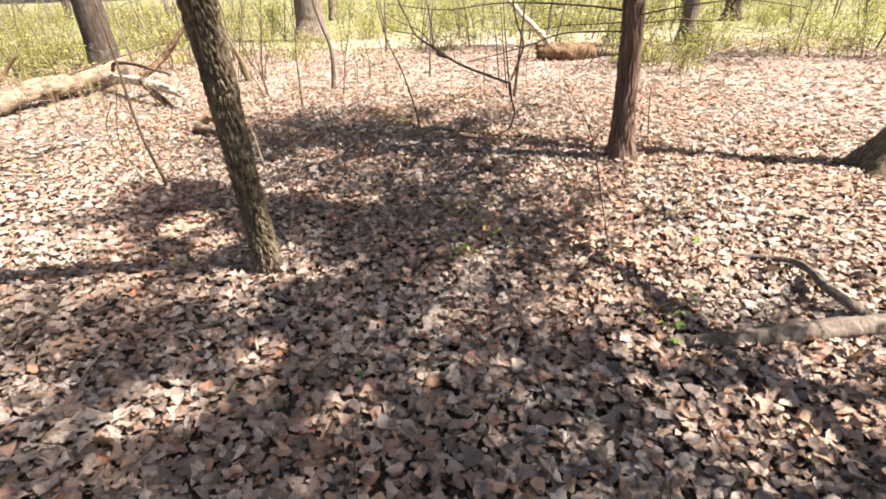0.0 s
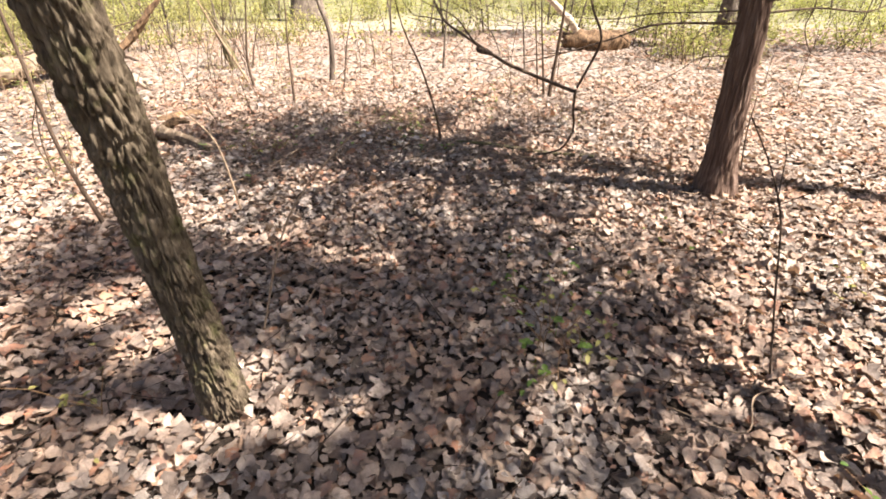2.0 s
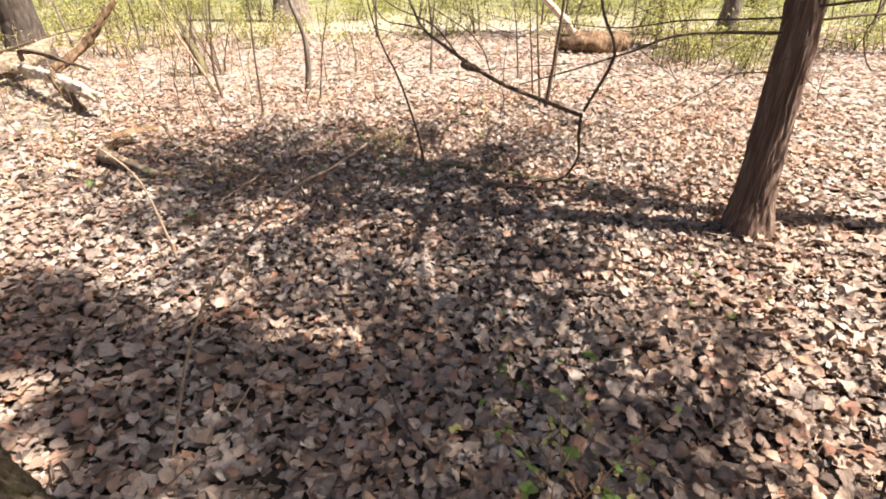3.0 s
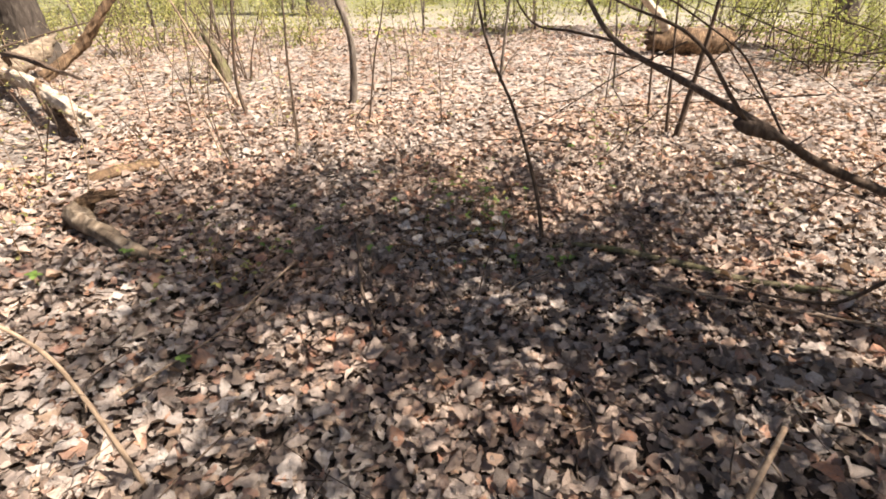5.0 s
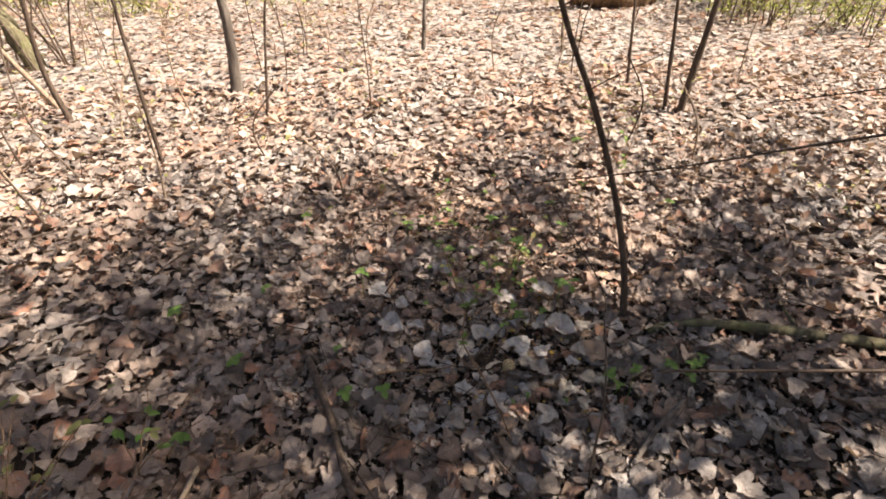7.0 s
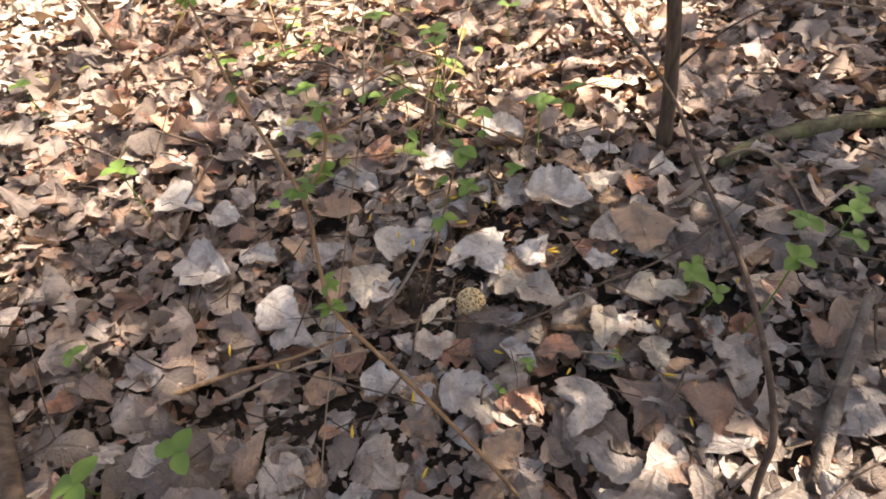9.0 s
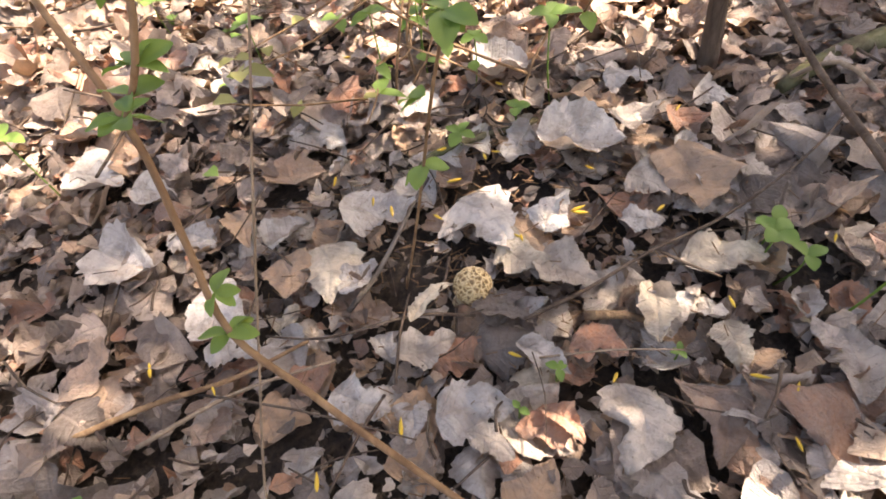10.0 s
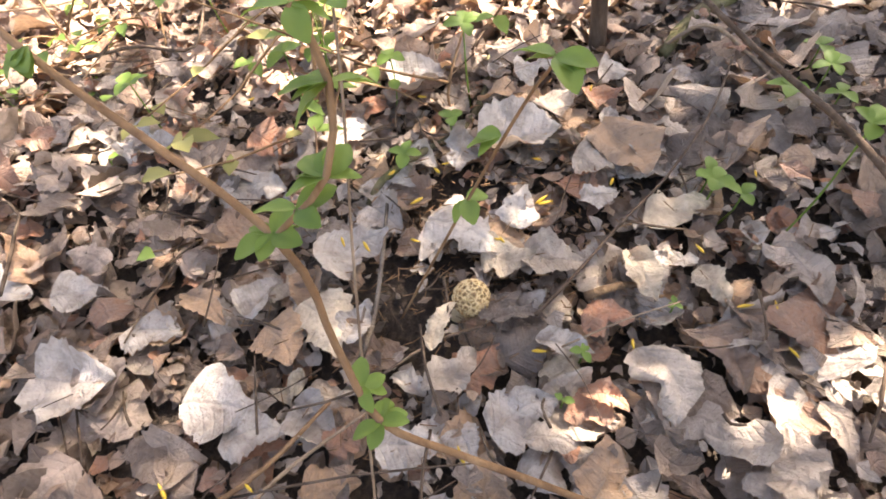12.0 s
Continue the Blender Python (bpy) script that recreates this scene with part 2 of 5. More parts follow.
class Build:
    """Collects vertices and faces of one mesh."""

    def __init__(self):
        self.v, self.f = [], []

    def tube(self, pts, seg=7, step=0.05, rough=0.0, ridges=0.0, flare=0.0, jag=0.0, along=15.0):
        line = curve_points(pts, step)
        base = len(self.v)
        side = None
        count = len(line)
        for i, q in enumerate(line):
            a, b = line[max(0, i - 1)][:3], line[min(count - 1, i + 1)][:3]
            way = Vector(b - a).normalized()
            if side is None:
                side = way.orthogonal().normalized()
            side = (side - way * side.dot(way)).normalized()
            other = way.cross(side)
            r = max(q[3], 0.0004)
            for k in range(seg):
                an = 2 * math.pi * k / seg
                d = side * math.cos(an) + other * math.sin(an)
                rr = r
                c = Vector(q[:3])
                if rough:
                    rr *= 1 + rough * noise.noise(c * 6 + d * 1.3)
                if ridges:
                    p = Vector((math.cos(an) * r * 80, math.sin(an) * r * 80, c.z * along))
                    p += Vector((noise.noise(p * 0.8), noise.noise(p * 0.8 + Vector((7, 7, 7))), 0)) * 0.7
                    w = abs(noise.noise(p))
                    x = noise.noise(p * 2.7 + Vector((3, 1, 5)))
                    rr += ridges * (min(w * 3.2, 1.0) - 0.6 + 0.5 * x)
                if flare:
                    t = i / count
                    rr *= 1 + flare * (1 + 0.5 * math.sin(an * 4 + 1)) * max(0, 1 - t * 9) ** 2
                v = c + d * rr
                if jag and i == count - 1:
                    v += way * (random.random() - 0.3) * jag
                self.v.append(v)
        for i in range(count - 1):
            for k in range(seg):
                j = (k + 1) % seg
                self.f.append((base + i * seg + k, base + i * seg + j, base + (i + 1) * seg + j, base + (i + 1) * seg + k))
        for i, rev in ((0, True), (count - 1, False)):
            c = len(self.v)
            self.v.append(Vector(line[i][:3]))
            for k in range(seg):
                j = (k + 1) % seg
                a, b = base + i * seg + k, base + i * seg + j
                self.f.append((b, a, c) if rev else (a, b, c))
        return self

    def leaf(self, at, way, up, length, width, bend=0.25):
        """A small fresh leaf of six faces, folded along its rib."""
        way, up = Vector(way).normalized(), Vector(up)
        side = way.cross(up)
        if side.length < 1e-4:
            side = way.orthogonal()
        side.normalize()
        up = side.cross(way)
        o, n = Vector(at), len(self.v)
        rows = ((0.0, 0.06), (0.3, 0.46), (0.65, 0.40), (1.0, 0.0))
        for u, w in rows:
            c = o + way * (u * length) - up * (bend * length * u * u)
            self.v += [c - side * (w * width) + up * (w * width * 0.35), c, c + side * (w * width) + up * (w * width * 0.35)]
        for i in range(3):
            a = n + 3 * i
            self.f += [(a, a + 1, a + 4, a + 3), (a + 1, a + 2, a + 5, a + 4)]

    def chip(self, at, way, up, length, width):
        """A leaf of two faces."""
        way, up = Vector(way).normalized(), Vector(up)
        side = way.cross(up)
        if side.length < 1e-4:
            side = way.orthogonal()
        side = side.normalized() * width * 0.5
        o, n = Vector(at), len(self.v)
        self.v += [o, o + way * length * 0.5 - side, o + way * length, o + way * length * 0.5 + side]
        self.f += [(n, n + 1, n + 2, n + 3)]

    def mesh(self, name, mat, smooth=True):
        return mesh_from(name, self.v, self.f, mat, smooth)


def rand_way(rng, flat=1.0):
    a, z = rng.uniform(0, 2 * math.pi), rng.uniform(-1, 1) * flat
    r = math.sqrt(max(0.0, 1 - z * z))
    return Vector((math.cos(a) * r, math.sin(a) * r, z))


# ---- forest floor ----
def make_ground():
    def ticks(lo, hi, fine_lo, fine_hi, fine, coarse):
        out, x = [], fine_lo
        while x < fine_hi:
            out.append(x)
            x += fine
        x, s = fine_hi, fine
        while x < hi:
            out.append(x)
            s = min(s * coarse, 30)
            x += s
        out.append(hi)
        x, s = fine_lo, fine
        while x > lo:
            s = min(s * coarse, 30)
            x -= s
            out.append(x)
        return sorted(out)
    xs, ys = ticks(-220, 220, -4, 4, 0.06, 1.25), ticks(-220, 260, 0, 10, 0.06, 1.25)
    v = [(x, y, gz(x, y)) for y in ys for x in xs]
    n = len(xs)
    f = [(j * n + i, j * n + i + 1, (j + 1) * n + i + 1, (j + 1) * n + i) for j in range(len(ys) - 1) for i in range(n - 1)]
    return tagged(new("ground", mesh_from("ground", v, f, M_SOIL)), "dark woodland soil under a carpet of dead leaves", "forest floor", kind="structure")


ground = make_ground()


def dead_leaf_shape(rng, rows, cols, shape, curl=1.0):
    """Vertices, quads and uv of one dead leaf of length 1, lying flat round its middle: broad and triangular, or oval."""
    W = rng.uniform(0.38, 0.53) if shape else rng.uniform(0.22, 0.34)
    peak = rng.uniform(0.20, 0.36) if shape else rng.uniform(0.36, 0.5)
    rise, fall = rng.uniform(0.32, 0.6), rng.uniform(0.5, 0.85)
    k1, k2, k3 = curl * rng.gauss(0, 0.7), curl * rng.uniform(-0.35, 0.6), curl * rng.gauss(0, 0.6)
    if rng.random() < 0.22:
        k2 = curl * rng.uniform(0.9, 1.6)
    ph, teeth, lobes = rng.uniform(0, 50), rng.uniform(0.02, 0.075), rng.uniform(0.15, 0.42)
    torn = rng.choice((-1, 1, 0)) if rows > 5 else 0
    t0, t1, depth = rng.uniform(0.1, 0.5), rng.uniform(0.15, 0.4), rng.uniform(0.2, 0.65)
    roll = rng.uniform(-0.5, 1.1)
    bendx = rng.gauss(0, 0.13)
    v, uv = [], []
    for i in range(rows + 1):
        u = i / rows
        w = W * ((u / peak) ** rise if u < peak else ((1 - u) / (1 - peak)) ** fall) if 0 < u < 1 else 0.03
        for j in range(cols + 1):
            s = 2 * j / cols - 1
            ww = w
            if abs(s) > 0.6 and rows > 3:
                ww = w * (1 + (teeth if i % 2 else -teeth) * (rows > 5) + lobes * noise.noise((ph, u * 7, s)))
            if torn and s * torn > 0.3 and t0 < u < t0 + t1:
                ww *= 1 - depth * math.sin(math.pi * (u - t0) / t1) * (0.7 + 0.3 * noise.noise((ph, u * 25, 3)))
            x, y = (u - 0.5), s * ww + bendx * math.sin(math.pi * u)
            z = k1 * (u - 0.5) ** 2 + k2 * ww * abs(s) ** 1.6 + k3 * (u - 0.5) * s * ww
            z += 0.12 * noise.noise((x * 3.4 + ph, y * 3.4, ph))
            if rows > 5:
                z += 0.05 * noise.noise((x * 9 + ph, y * 9, ph)) - 0.05 * abs(noise.noise((x * 6 + ph, y * 6, ph + 4)))
                z += roll * ww * max(0.0, abs(s) - 0.55) ** 2 * (0.4 + noise.noise((ph + 2, u * 2.2, s)))
            z += 0.2 * abs(s) ** 3 * noise.noise((ph + 9, u * 3.0, s))
            v.append((x, y, z))
            uv.append((u, s * ww))
    q = [(i * (cols + 1) + j, i * (cols + 1) + j + 1, (i + 1) * (cols + 1) + j + 1, (i + 1) * (cols + 1) + j)
         for i in range(rows) for j in range(cols)]
    return np.array(v, np.float32), np.array(q, np.int32), np.array(uv, np.float32)


def leaf_pose(rng, x, y, size, tilt, lift):
    """Rotation rows and place of a leaf lying on the floor."""
    ax = rng.uniform(0, 2 * math.pi)
    t = min(abs(rng.gauss(0, tilt)), 1.1)
    q = Matrix.Rotation(t, 3, Vector((math.cos(ax), math.sin(ax), 0))) @ Matrix.Rotation(rng.uniform(0, 6.283), 3, "Z")
    if rng.random() < 0.5:
        q = q @ Matrix.Rotation(math.pi, 3, "X")
    return q, (x, y, gz(x, y) + rng.uniform(0.002, lift) + 0.25 * size * math.sin(t))


def scatter_leaves(name, label, spots, rows, cols, seed, sizes, tilt, lift, curl=0.7):
    """One mesh of many dead leaves at the given spots."""
    rng = random.Random(seed)
    shapes = [dead_leaf_shape(rng, rows, cols, rng.random() < 0.6, curl) for _ in range(40)]
    groups = [[] for _ in shapes]
    for x, y in spots:
        s = rng.uniform(*sizes) * (1.3 if rng.random() < 0.1 else 1.0)
        q, o = leaf_pose(rng, x, y, s, tilt, lift)
        groups[rng.randrange(len(shapes))].append(([c * s for r in q for c in r], o))
    vs, qs, uvs, base = [], [], [], 0
    for (v, q, uv), g in zip(shapes, groups):
        if not g:
            continue
        R = np.array([a for a, _ in g], np.float32).reshape(-1, 3, 3)
        O = np.array([o for _, o in g], np.float32)
        vs.append((np.einsum("nij,vj->nvi", R, v) + O[:, None, :]).reshape(-1, 3))
        idx = q[None] + (np.arange(len(g)) * len(v))[:, None, None] + base
        qs.append(idx.reshape(-1, 4))
        uvs.append(np.tile(uv[q.reshape(-1)], (len(g), 1)))
        base += len(g) * len(v)
    V, Q, UV = np.concatenate(vs), np.concatenate(qs).astype(np.int32), np.concatenate(uvs)
    me = bpy.data.meshes.new(name)
    me.vertices.add(len(V))
    me.vertices.foreach_set("co", V.ravel())
    me.loops.add(Q.size)
    me.loops.foreach_set("vertex_index", Q.ravel())
    me.polygons.add(len(Q))
    me.polygons.foreach_set("loop_start", np.arange(0, Q.size, 4, dtype=np.int32))
    me.polygons.foreach_set("use_smooth", np.full(len(Q), rows > 2))
    me.uv_layers.new(name="UVMap").data.foreach_set("uv", UV.astype(np.float32).ravel())
    me.materials.append(M_LITTER)
    me.update(calc_edges=True)
    ob = part(name, me, ground, label)
    ob["kind"] = "stuff"
    return ob


NEAR = (-1.7, 0.9, 5.75, 8.0)


def inside(x, y, b):
    return b[0] <= x <= b[1] and b[2] <= y <= b[3]


def spots(seed, box, density, keep):
    rng = random.Random(seed)
    n = int((box[1] - box[0]) * (box[3] - box[2]) * density)
    out = []
    for _ in range(n):
        x, y = rng.uniform(box[0], box[1]), rng.uniform(box[2], box[3])
        if keep(x, y, rng):
            out.append((x, y))
    return out


MID = (-4.2, 5.0, 0.3, 10.0)
OPEN = (-2.7, 3.2, 0.7, 8.2)
FAR = (-10.5, 11.5, -1.0, 17.0)
SINGLE = (-0.75, -0.10, 6.24, 6.74)


def bare(x, y):
    """Whether a spot lies on the dark patch of open soil beside the morel."""
    return math.hypot((x + 0.475) / 0.09, (y - 6.515) / 0.058) < 1 or math.hypot((x + 0.345) / 0.068, (y - 6.59) / 0.036) < 1


scatter_leaves("leaf_litter", "grey-brown dead leaves with toothed edges", spots(1, NEAR, 900, lambda x, y, r: not bare(x, y) and not inside(x, y, SINGLE)), 12, 4, 11, (0.036, 0.082), 0.36, 0.05)
scatter_leaves("leaf_litter", "grey-brown dead leaves, some sunlit", spots(2, OPEN, 1180, lambda x, y, r: not inside(x, y, NEAR)), 6, 2, 12, (0.026, 0.083), 0.33, 0.055)
scatter_leaves("leaf_litter", "grey-brown dead leaves, some sunlit", spots(6, MID, 820, lambda x, y, r: not inside(x, y, OPEN) and not inside(x, y, NEAR)), 3, 2, 16, (0.040, 0.10), 0.2, 0.04)
scatter_leaves("leaf_litter", "pale dead leaves farther off", spots(3, FAR, 200, lambda x, y, r: not inside(x, y, MID)), 2, 2, 13, (0.06, 0.115), 0.2, 0.03, 0.4)
# crumbled bits between the leaves
scatter_leaves("leaf_crumbs", "small crumbled brown leaf fragments", spots(4, (-1.5, 0.7, 5.9, 7.6), 4000, lambda x, y, r: not bare(x, y) or r.random() < 0.35), 4, 3, 14, (0.006, 0.028), 0.6, 0.042)
scatter_leaves("leaf_crumbs", "small crumbled brown leaf fragments", spots(5, (-3, 3.6, 0.6, 8.4), 420, lambda x, y, r: not inside(x, y, (-1.5, 0.7, 5.9, 7.6))), 3, 2, 15, (0.02, 0.045), 0.7, 0.03)


# ---- trees ----
def trunk_thing(name, label, pts, mat, seg, step, ridges, flare, along=15.0):
    ob = thing(name, label, "tree")
    part("trunk", Build().tube(pts, seg, step, 0.05, ridges, flare, 0.0, along).mesh("trunk", mat), ob)
    return ob


# holes cut in the crowns to put sun flecks here: place on the floor and radius
FLECK_GAPS = ((-0.38, 6.50, 0.065), (-0.34, 6.42, 0.045), (-0.20, 6.57, 0.06), (-0.03, 6.53, 0.06), (-0.59, 6.38, 0.035), (-0.23, 6.44, 0.035), (-0.29, 6.33, 0.04),
        (0.1, 6.85, 0.09), (0.3, 6.75, 0.08), (-0.12, 6.72, 0.08), (-0.38, 2.95, 0.16), (1.75, 2.9, 0.28), (1.5, 3.3, 0.18), (-0.70, 6.92, 0.07), (-0.45, 7.06, 0.12), (-0.29, 6.94, 0.09), (0.05, 6.76, 0.12), (0.17, 1.70, 0.12), (-0.52, 1.71, 0.14), (-2.2, 5.84, 0.16), (-0.79, 5.45, 0.06), (-0.4, 5.3, 0.08),  (0.03, 6.22, 0.07), (-0.08, 6.80, 0.10),
        (0.14, 6.70, 0.08), (0.24, 6.42, 0.08), (-0.28, 6.78, 0.05), (0.10, 7.05, 0.09), (0.35, 7.0, 0.08), (-0.45, 6.28, 0.045),
        (-0.75, 7.1, 0.05), (0.42, 6.62, 0.07), (-1.0, 6.62, 0.04), (-0.62, 6.85, 0.04), (0.2, 7.4, 0.1), (-0.5, 7.5, 0.12), (0.6, 7.2, 0.1),
        (-1.62, 3.69, 0.22), (-1.23, 3.42, 0.18), (-1.67, 4.75, 0.18), (-2.09, 4.98, 0.25), (1.45, 5.36, 0.12), (0.83, 4.67, 0.12), (-0.62, 7.35, 0.1), (-0.34, 7.0, 0.08), (-0.7, 7.06, 0.06),
        (2.74, 3.69, 0.4), (3.82, 4.52, 0.4), (2.11, 4.54, 0.3), (1.98, 3.39, 0.25), (2.25, 2.76, 0.25), (1.84, 3.89, 0.25), (2.81, 4.2, 0.35),
        (2.1, 1.75, 0.2), (1.55, 2.2, 0.14), (0.9, 2.1, 0.12), (0.15, 2.3, 0.12), (-0.35, 2.1, 0.14), (2.6, 2.3, 0.2), (1.2, 1.6, 0.12), (0.5, 1.95, 0.08), (-0.64, 3.24, 0.12), (1.5, 2.75, 0.14),
        (-0.75, 1.72, 0.2), (0.2, 1.72, 0.12), (1.95, 1.8, 0.12), (0.25, 7.6, 0.2))


def in_fleck_gap(q):
    f = q.z / sun_way.z
    x, y = q.x - sun_way.x * f, q.y - sun_way.y * f
    for a, b, r in FLECK_GAPS:
        if (x - a) ** 2 + (y - b) ** 2 < r * r:
            return r > 0.075 or noise.noise(q * 90) < 0.14
    return False


def spray_crown(rng, centre, radius, height, branches, leaf, per, droop=0.2):
    """Limbs that fan out of a stem, with small leaf clumps along them; returns stems and leaves."""
    stems, leaves = Build(), Build()
    for i in range(branches):
        z = centre[2] + height * (i + rng.random()) / branches
        a = rng.uniform(0, 2 * math.pi)
        reach = radius * rng.uniform(0.65, 1.1) * (1.0 - 0.55 * (z - centre[2]) / height)
        d = Vector((math.cos(a), math.sin(a), 0))
        p0 = Vector((centre[0], centre[1], z))
        pts = []
        for k in range(5):
            t = k / 4
            p = p0 + d * (reach * t) + Vector((0, 0, 0.25 * reach * t - droop * reach * t * t)) + rand_way(rng) * 0.06 * reach * t
            pts.append((*p, 0.018 * (1 - t) + 0.004))
        stems.tube(pts, 5, 0.25)
        for k in range(per):
            t = rng.uniform(0.25, 1.05)
            j = min(3, int(t * 4))
            f = t * 4 - j
            p = Vector(pts[j][:3]).lerp(Vector(pts[j + 1][:3]), min(f, 1.0)) + rand_way(rng) * rng.uniform(0.02, 0.30) * reach * 0.5
            way = (d + rand_way(rng) * 0.9).normalized()
            for c in range(leaf[2]):
                q = p + rand_way(rng) * leaf[0] * 1.6
                if in_fleck_gap(q) or (q.z < 2.15 and q.x < 1.4):
                    continue
                leaves.chip(q, way + rand_way(rng) * 0.7, rand_way(rng), leaf[0] * rng.uniform(0.6, 1.3), leaf[1])
    return stems, leaves


# leaning tree with furrowed bark
tree_a = trunk_thing("leaning_tree", "leaning young tree with furrowed grey-brown bark", [(-0.60, 2.985, -0.12, 0.09), (-0.60, 2.98, 0.05, 0.080), (-0.61, 2.965, 0.4, 0.074), (-0.60, 2.91, 0.8, 0.074),
                     (-0.595, 2.875, 1.15, 0.077), (-0.565, 2.79, 1.5, 0.080), (-0.52, 2.62, 2.2, 0.078), (-0.46, 2.45, 3.4, 0.058), (-0.5, 2.4, 5.2, 0.045), (-0.6, 2.4, 7.0, 0.02)],
                     M_BARK_A, 170, 0.007, 0.018, 0.22, 12.0)
# cedar with a spreading crown
tree_b = trunk_thing("cedar_tree", "cedar with stringy reddish bark and dead lower branches", [(2.31, 5.41, -0.12, 0.135), (2.305, 5.4, 0.05, 0.128), (2.28, 5.4, 0.5, 0.105), (2.255, 5.4, 1.2, 0.096), (2.21, 5.4, 2.0, 0.088),
                     (2.2, 5.4, 3.6, 0.06), (2.2, 5.4, 5.6, 0.025)], M_BARK_B, 84, 0.02, 0.014, 0.4, 3.0)
rng = random.Random(5)
st, lv = spray_crown(rng, (2.2, 5.85, 1.75), 2.9, 3.9, 120, (0.075, 0.024, 9), 31)
part("limb_work", st.mesh("limb_work", M_TWIG), tree_b, "thin brown limbs")["kind"] = "stuff"
part("crown", lv.mesh("crown", M_NEEDLE, False), tree_b, "dull green needle sprays")["kind"] = "stuff"
trunk_thing("leaning_tree", "broad leaning tree trunk with flared foot", [(4.62, 5.0, -0.12, 0.21), (4.68, 5.0, 0.08, 0.20), (4.85, 5.02, 0.5, 0.165), (5.05, 5.04, 1.0, 0.15), (5.4, 5.1, 2.5, 0.14), (5.9, 5.2, 6.0, 0.07)], M_BARK_A, 40, 0.03, 0.008, 0.55)


def twig_thing(name, label, category, lines, mat, group="", seg=6, step=0.05, parts=("stem", "side_twig"), rough=0.12):
    """A thin woody thing: the first line is its stem, the others its side twigs."""
    ob = thing(name, label, category, group)
    for i, pts in enumerate(lines):
        me = Build().tube(pts, seg, step, rough).mesh(parts[min(i, len(parts) - 1)], mat)
        part(parts[min(i, len(parts) - 1)], me, ob)
    return ob


# dead lower branches of the cedar
def dead_branch(pts, r0, r1):
    n = len(pts) - 1
    line = [(x, 5.39 + dy, z, 0.78 * (r0 + (r1 - r0) * i / n)) for i, (x, z, dy) in enumerate(pts)]
    part("dead_branch", Build().tube(line, 7, 0.03, 0.25).mesh("dead_branch", M_TWIG), tree_b, "bare dead branch")


def dead_twigs(seed, count, x0, x1, z0, z1):
    r = random.Random(seed)
    for _ in range(count):
        b = Build()
        x, z, y = r.uniform(x0, x1), r.uniform(z0, z1), 5.39 + r.uniform(-0.35, 0.5)
        d = Vector((r.choice((-1, 1)) * r.uniform(0.3, 1), r.uniform(-0.5, 0.5), r.uniform(-0.5, 0.25))).normalized()
        p, pts = Vector((x, y, z)), []
        length = r.uniform(0.15, 0.75)
        for k in range(4):
            pts.append((*p, 0.0025 - 0.0005 * k))
            p = p + d * length / 3 + rand_way(r) * 0.03
        b.tube(pts, 4, 0.08)
        part("dead_twig", b.mesh("dead_twig", M_TWIG), tree_b)


dead_branch([(2.2, 1.28, 0), (1.62, 1.28, -0.05), (1.31, 1.2, -0.12), (0.98, 1.13, -0.25), (0.69, 1.09, -0.42)], 0.012, 0.004)
dead_branch([(1.11, 0.84, -0.03), (1.14, 0.66, 0.1), (1.19, 0.46, 0.28), (1.14, 0.27, 0.40), (1.04, 0.15, 0.6), (0.95, 0.07, 0.8)], 0.014, 0.008)
dead_branch([(1.08, 1.75, -0.05), (1.15, 1.41, -0.06), (1.21, 1.25, -0.16), (1.21, 1.13, -0.14), (1.12, 0.86, -0.04)], 0.010, 0.012)
dead_branch([(1.12, 0.82, 0), (0.96, 0.88, 0), (0.65, 1.0, 0), (0.44, 1.115, 0.01), (0.30, 1.18, 0.20), (0.13, 1.26, 0.48), (0.02, 1.42, 0.66), (-0.1, 1.6, 0.85), (-0.2, 1.8, 1.0)], 0.019, 0.008)
dead_branch([(0.13, 1.26, 0.48), (-0.02, 1.28, 0.58), (-0.12, 1.29, 0.62), (-0.19, 1.35, 0.62), (-0.25, 1.47, 0.62)], 0.007, 0.003)
dead_branch([(0.41, 1.12, 0.01), (0.34, 1.20, 0.01), (0.27, 1.29, 0.01), (0.21, 1.34, 0.01), (0.15, 1.37, 0.01), (0.02, 1.42, 0.01), (-0.1, 1.5, 0.03)], 0.008, 0.004)
dead_branch([(0.56, 1.06, 0.1), (0.52, 1.16, 0.21), (0.45, 1.25, 0.21), (0.40, 1.29, 0.21), (0.32, 1.34, 0.21), (0.2, 1.41, 0.21)], 0.005, 0.003)
dead_branch([(1.24, 0.94, 1.11), (0.69, 0.9, 1.11), (0.2, 0.87, 1.11)], 0.005, 0.002)
dead_branch([(2.2, 1.45, 0), (1.86, 1.5, 0), (1.39, 1.54, 0), (0.97, 1.55, 0.02), (0.46, 1.51, 0.0), (-0.1, 1.58, -0.03)], 0.014, 0.004)
dead_branch([(2.28, 1.34, 0), (2.65, 1.37, 0), (2.96, 1.35, 0), (3.15, 1.42, 0.03), (3.4, 1.56, 0.05)], 0.01, 0.003)
dead_branch([(2.57, 1.7, 0), (2.62, 1.39, 0), (2.6, 1.25, 0), (2.71, 1.08, 0), (2.86, 1.12, 0), (2.95, 1.2, 0)], 0.006, 0.003)
dead_branch([(2.2, 1.07, 0), (1.96, 1.06, 0), (1.81, 0.96, 0), (1.39, 0.72, 0.02), (1.25, 0.62, 0.03)], 0.006, 0.002)
dead_branch([(2.2, 1.36, 0), (1.93, 1.35, 0), (1.62, 1.34, 0.05), (1.3, 1.3, 0.1), (0.9, 1.33, 0.14)], 0.009, 0.003)
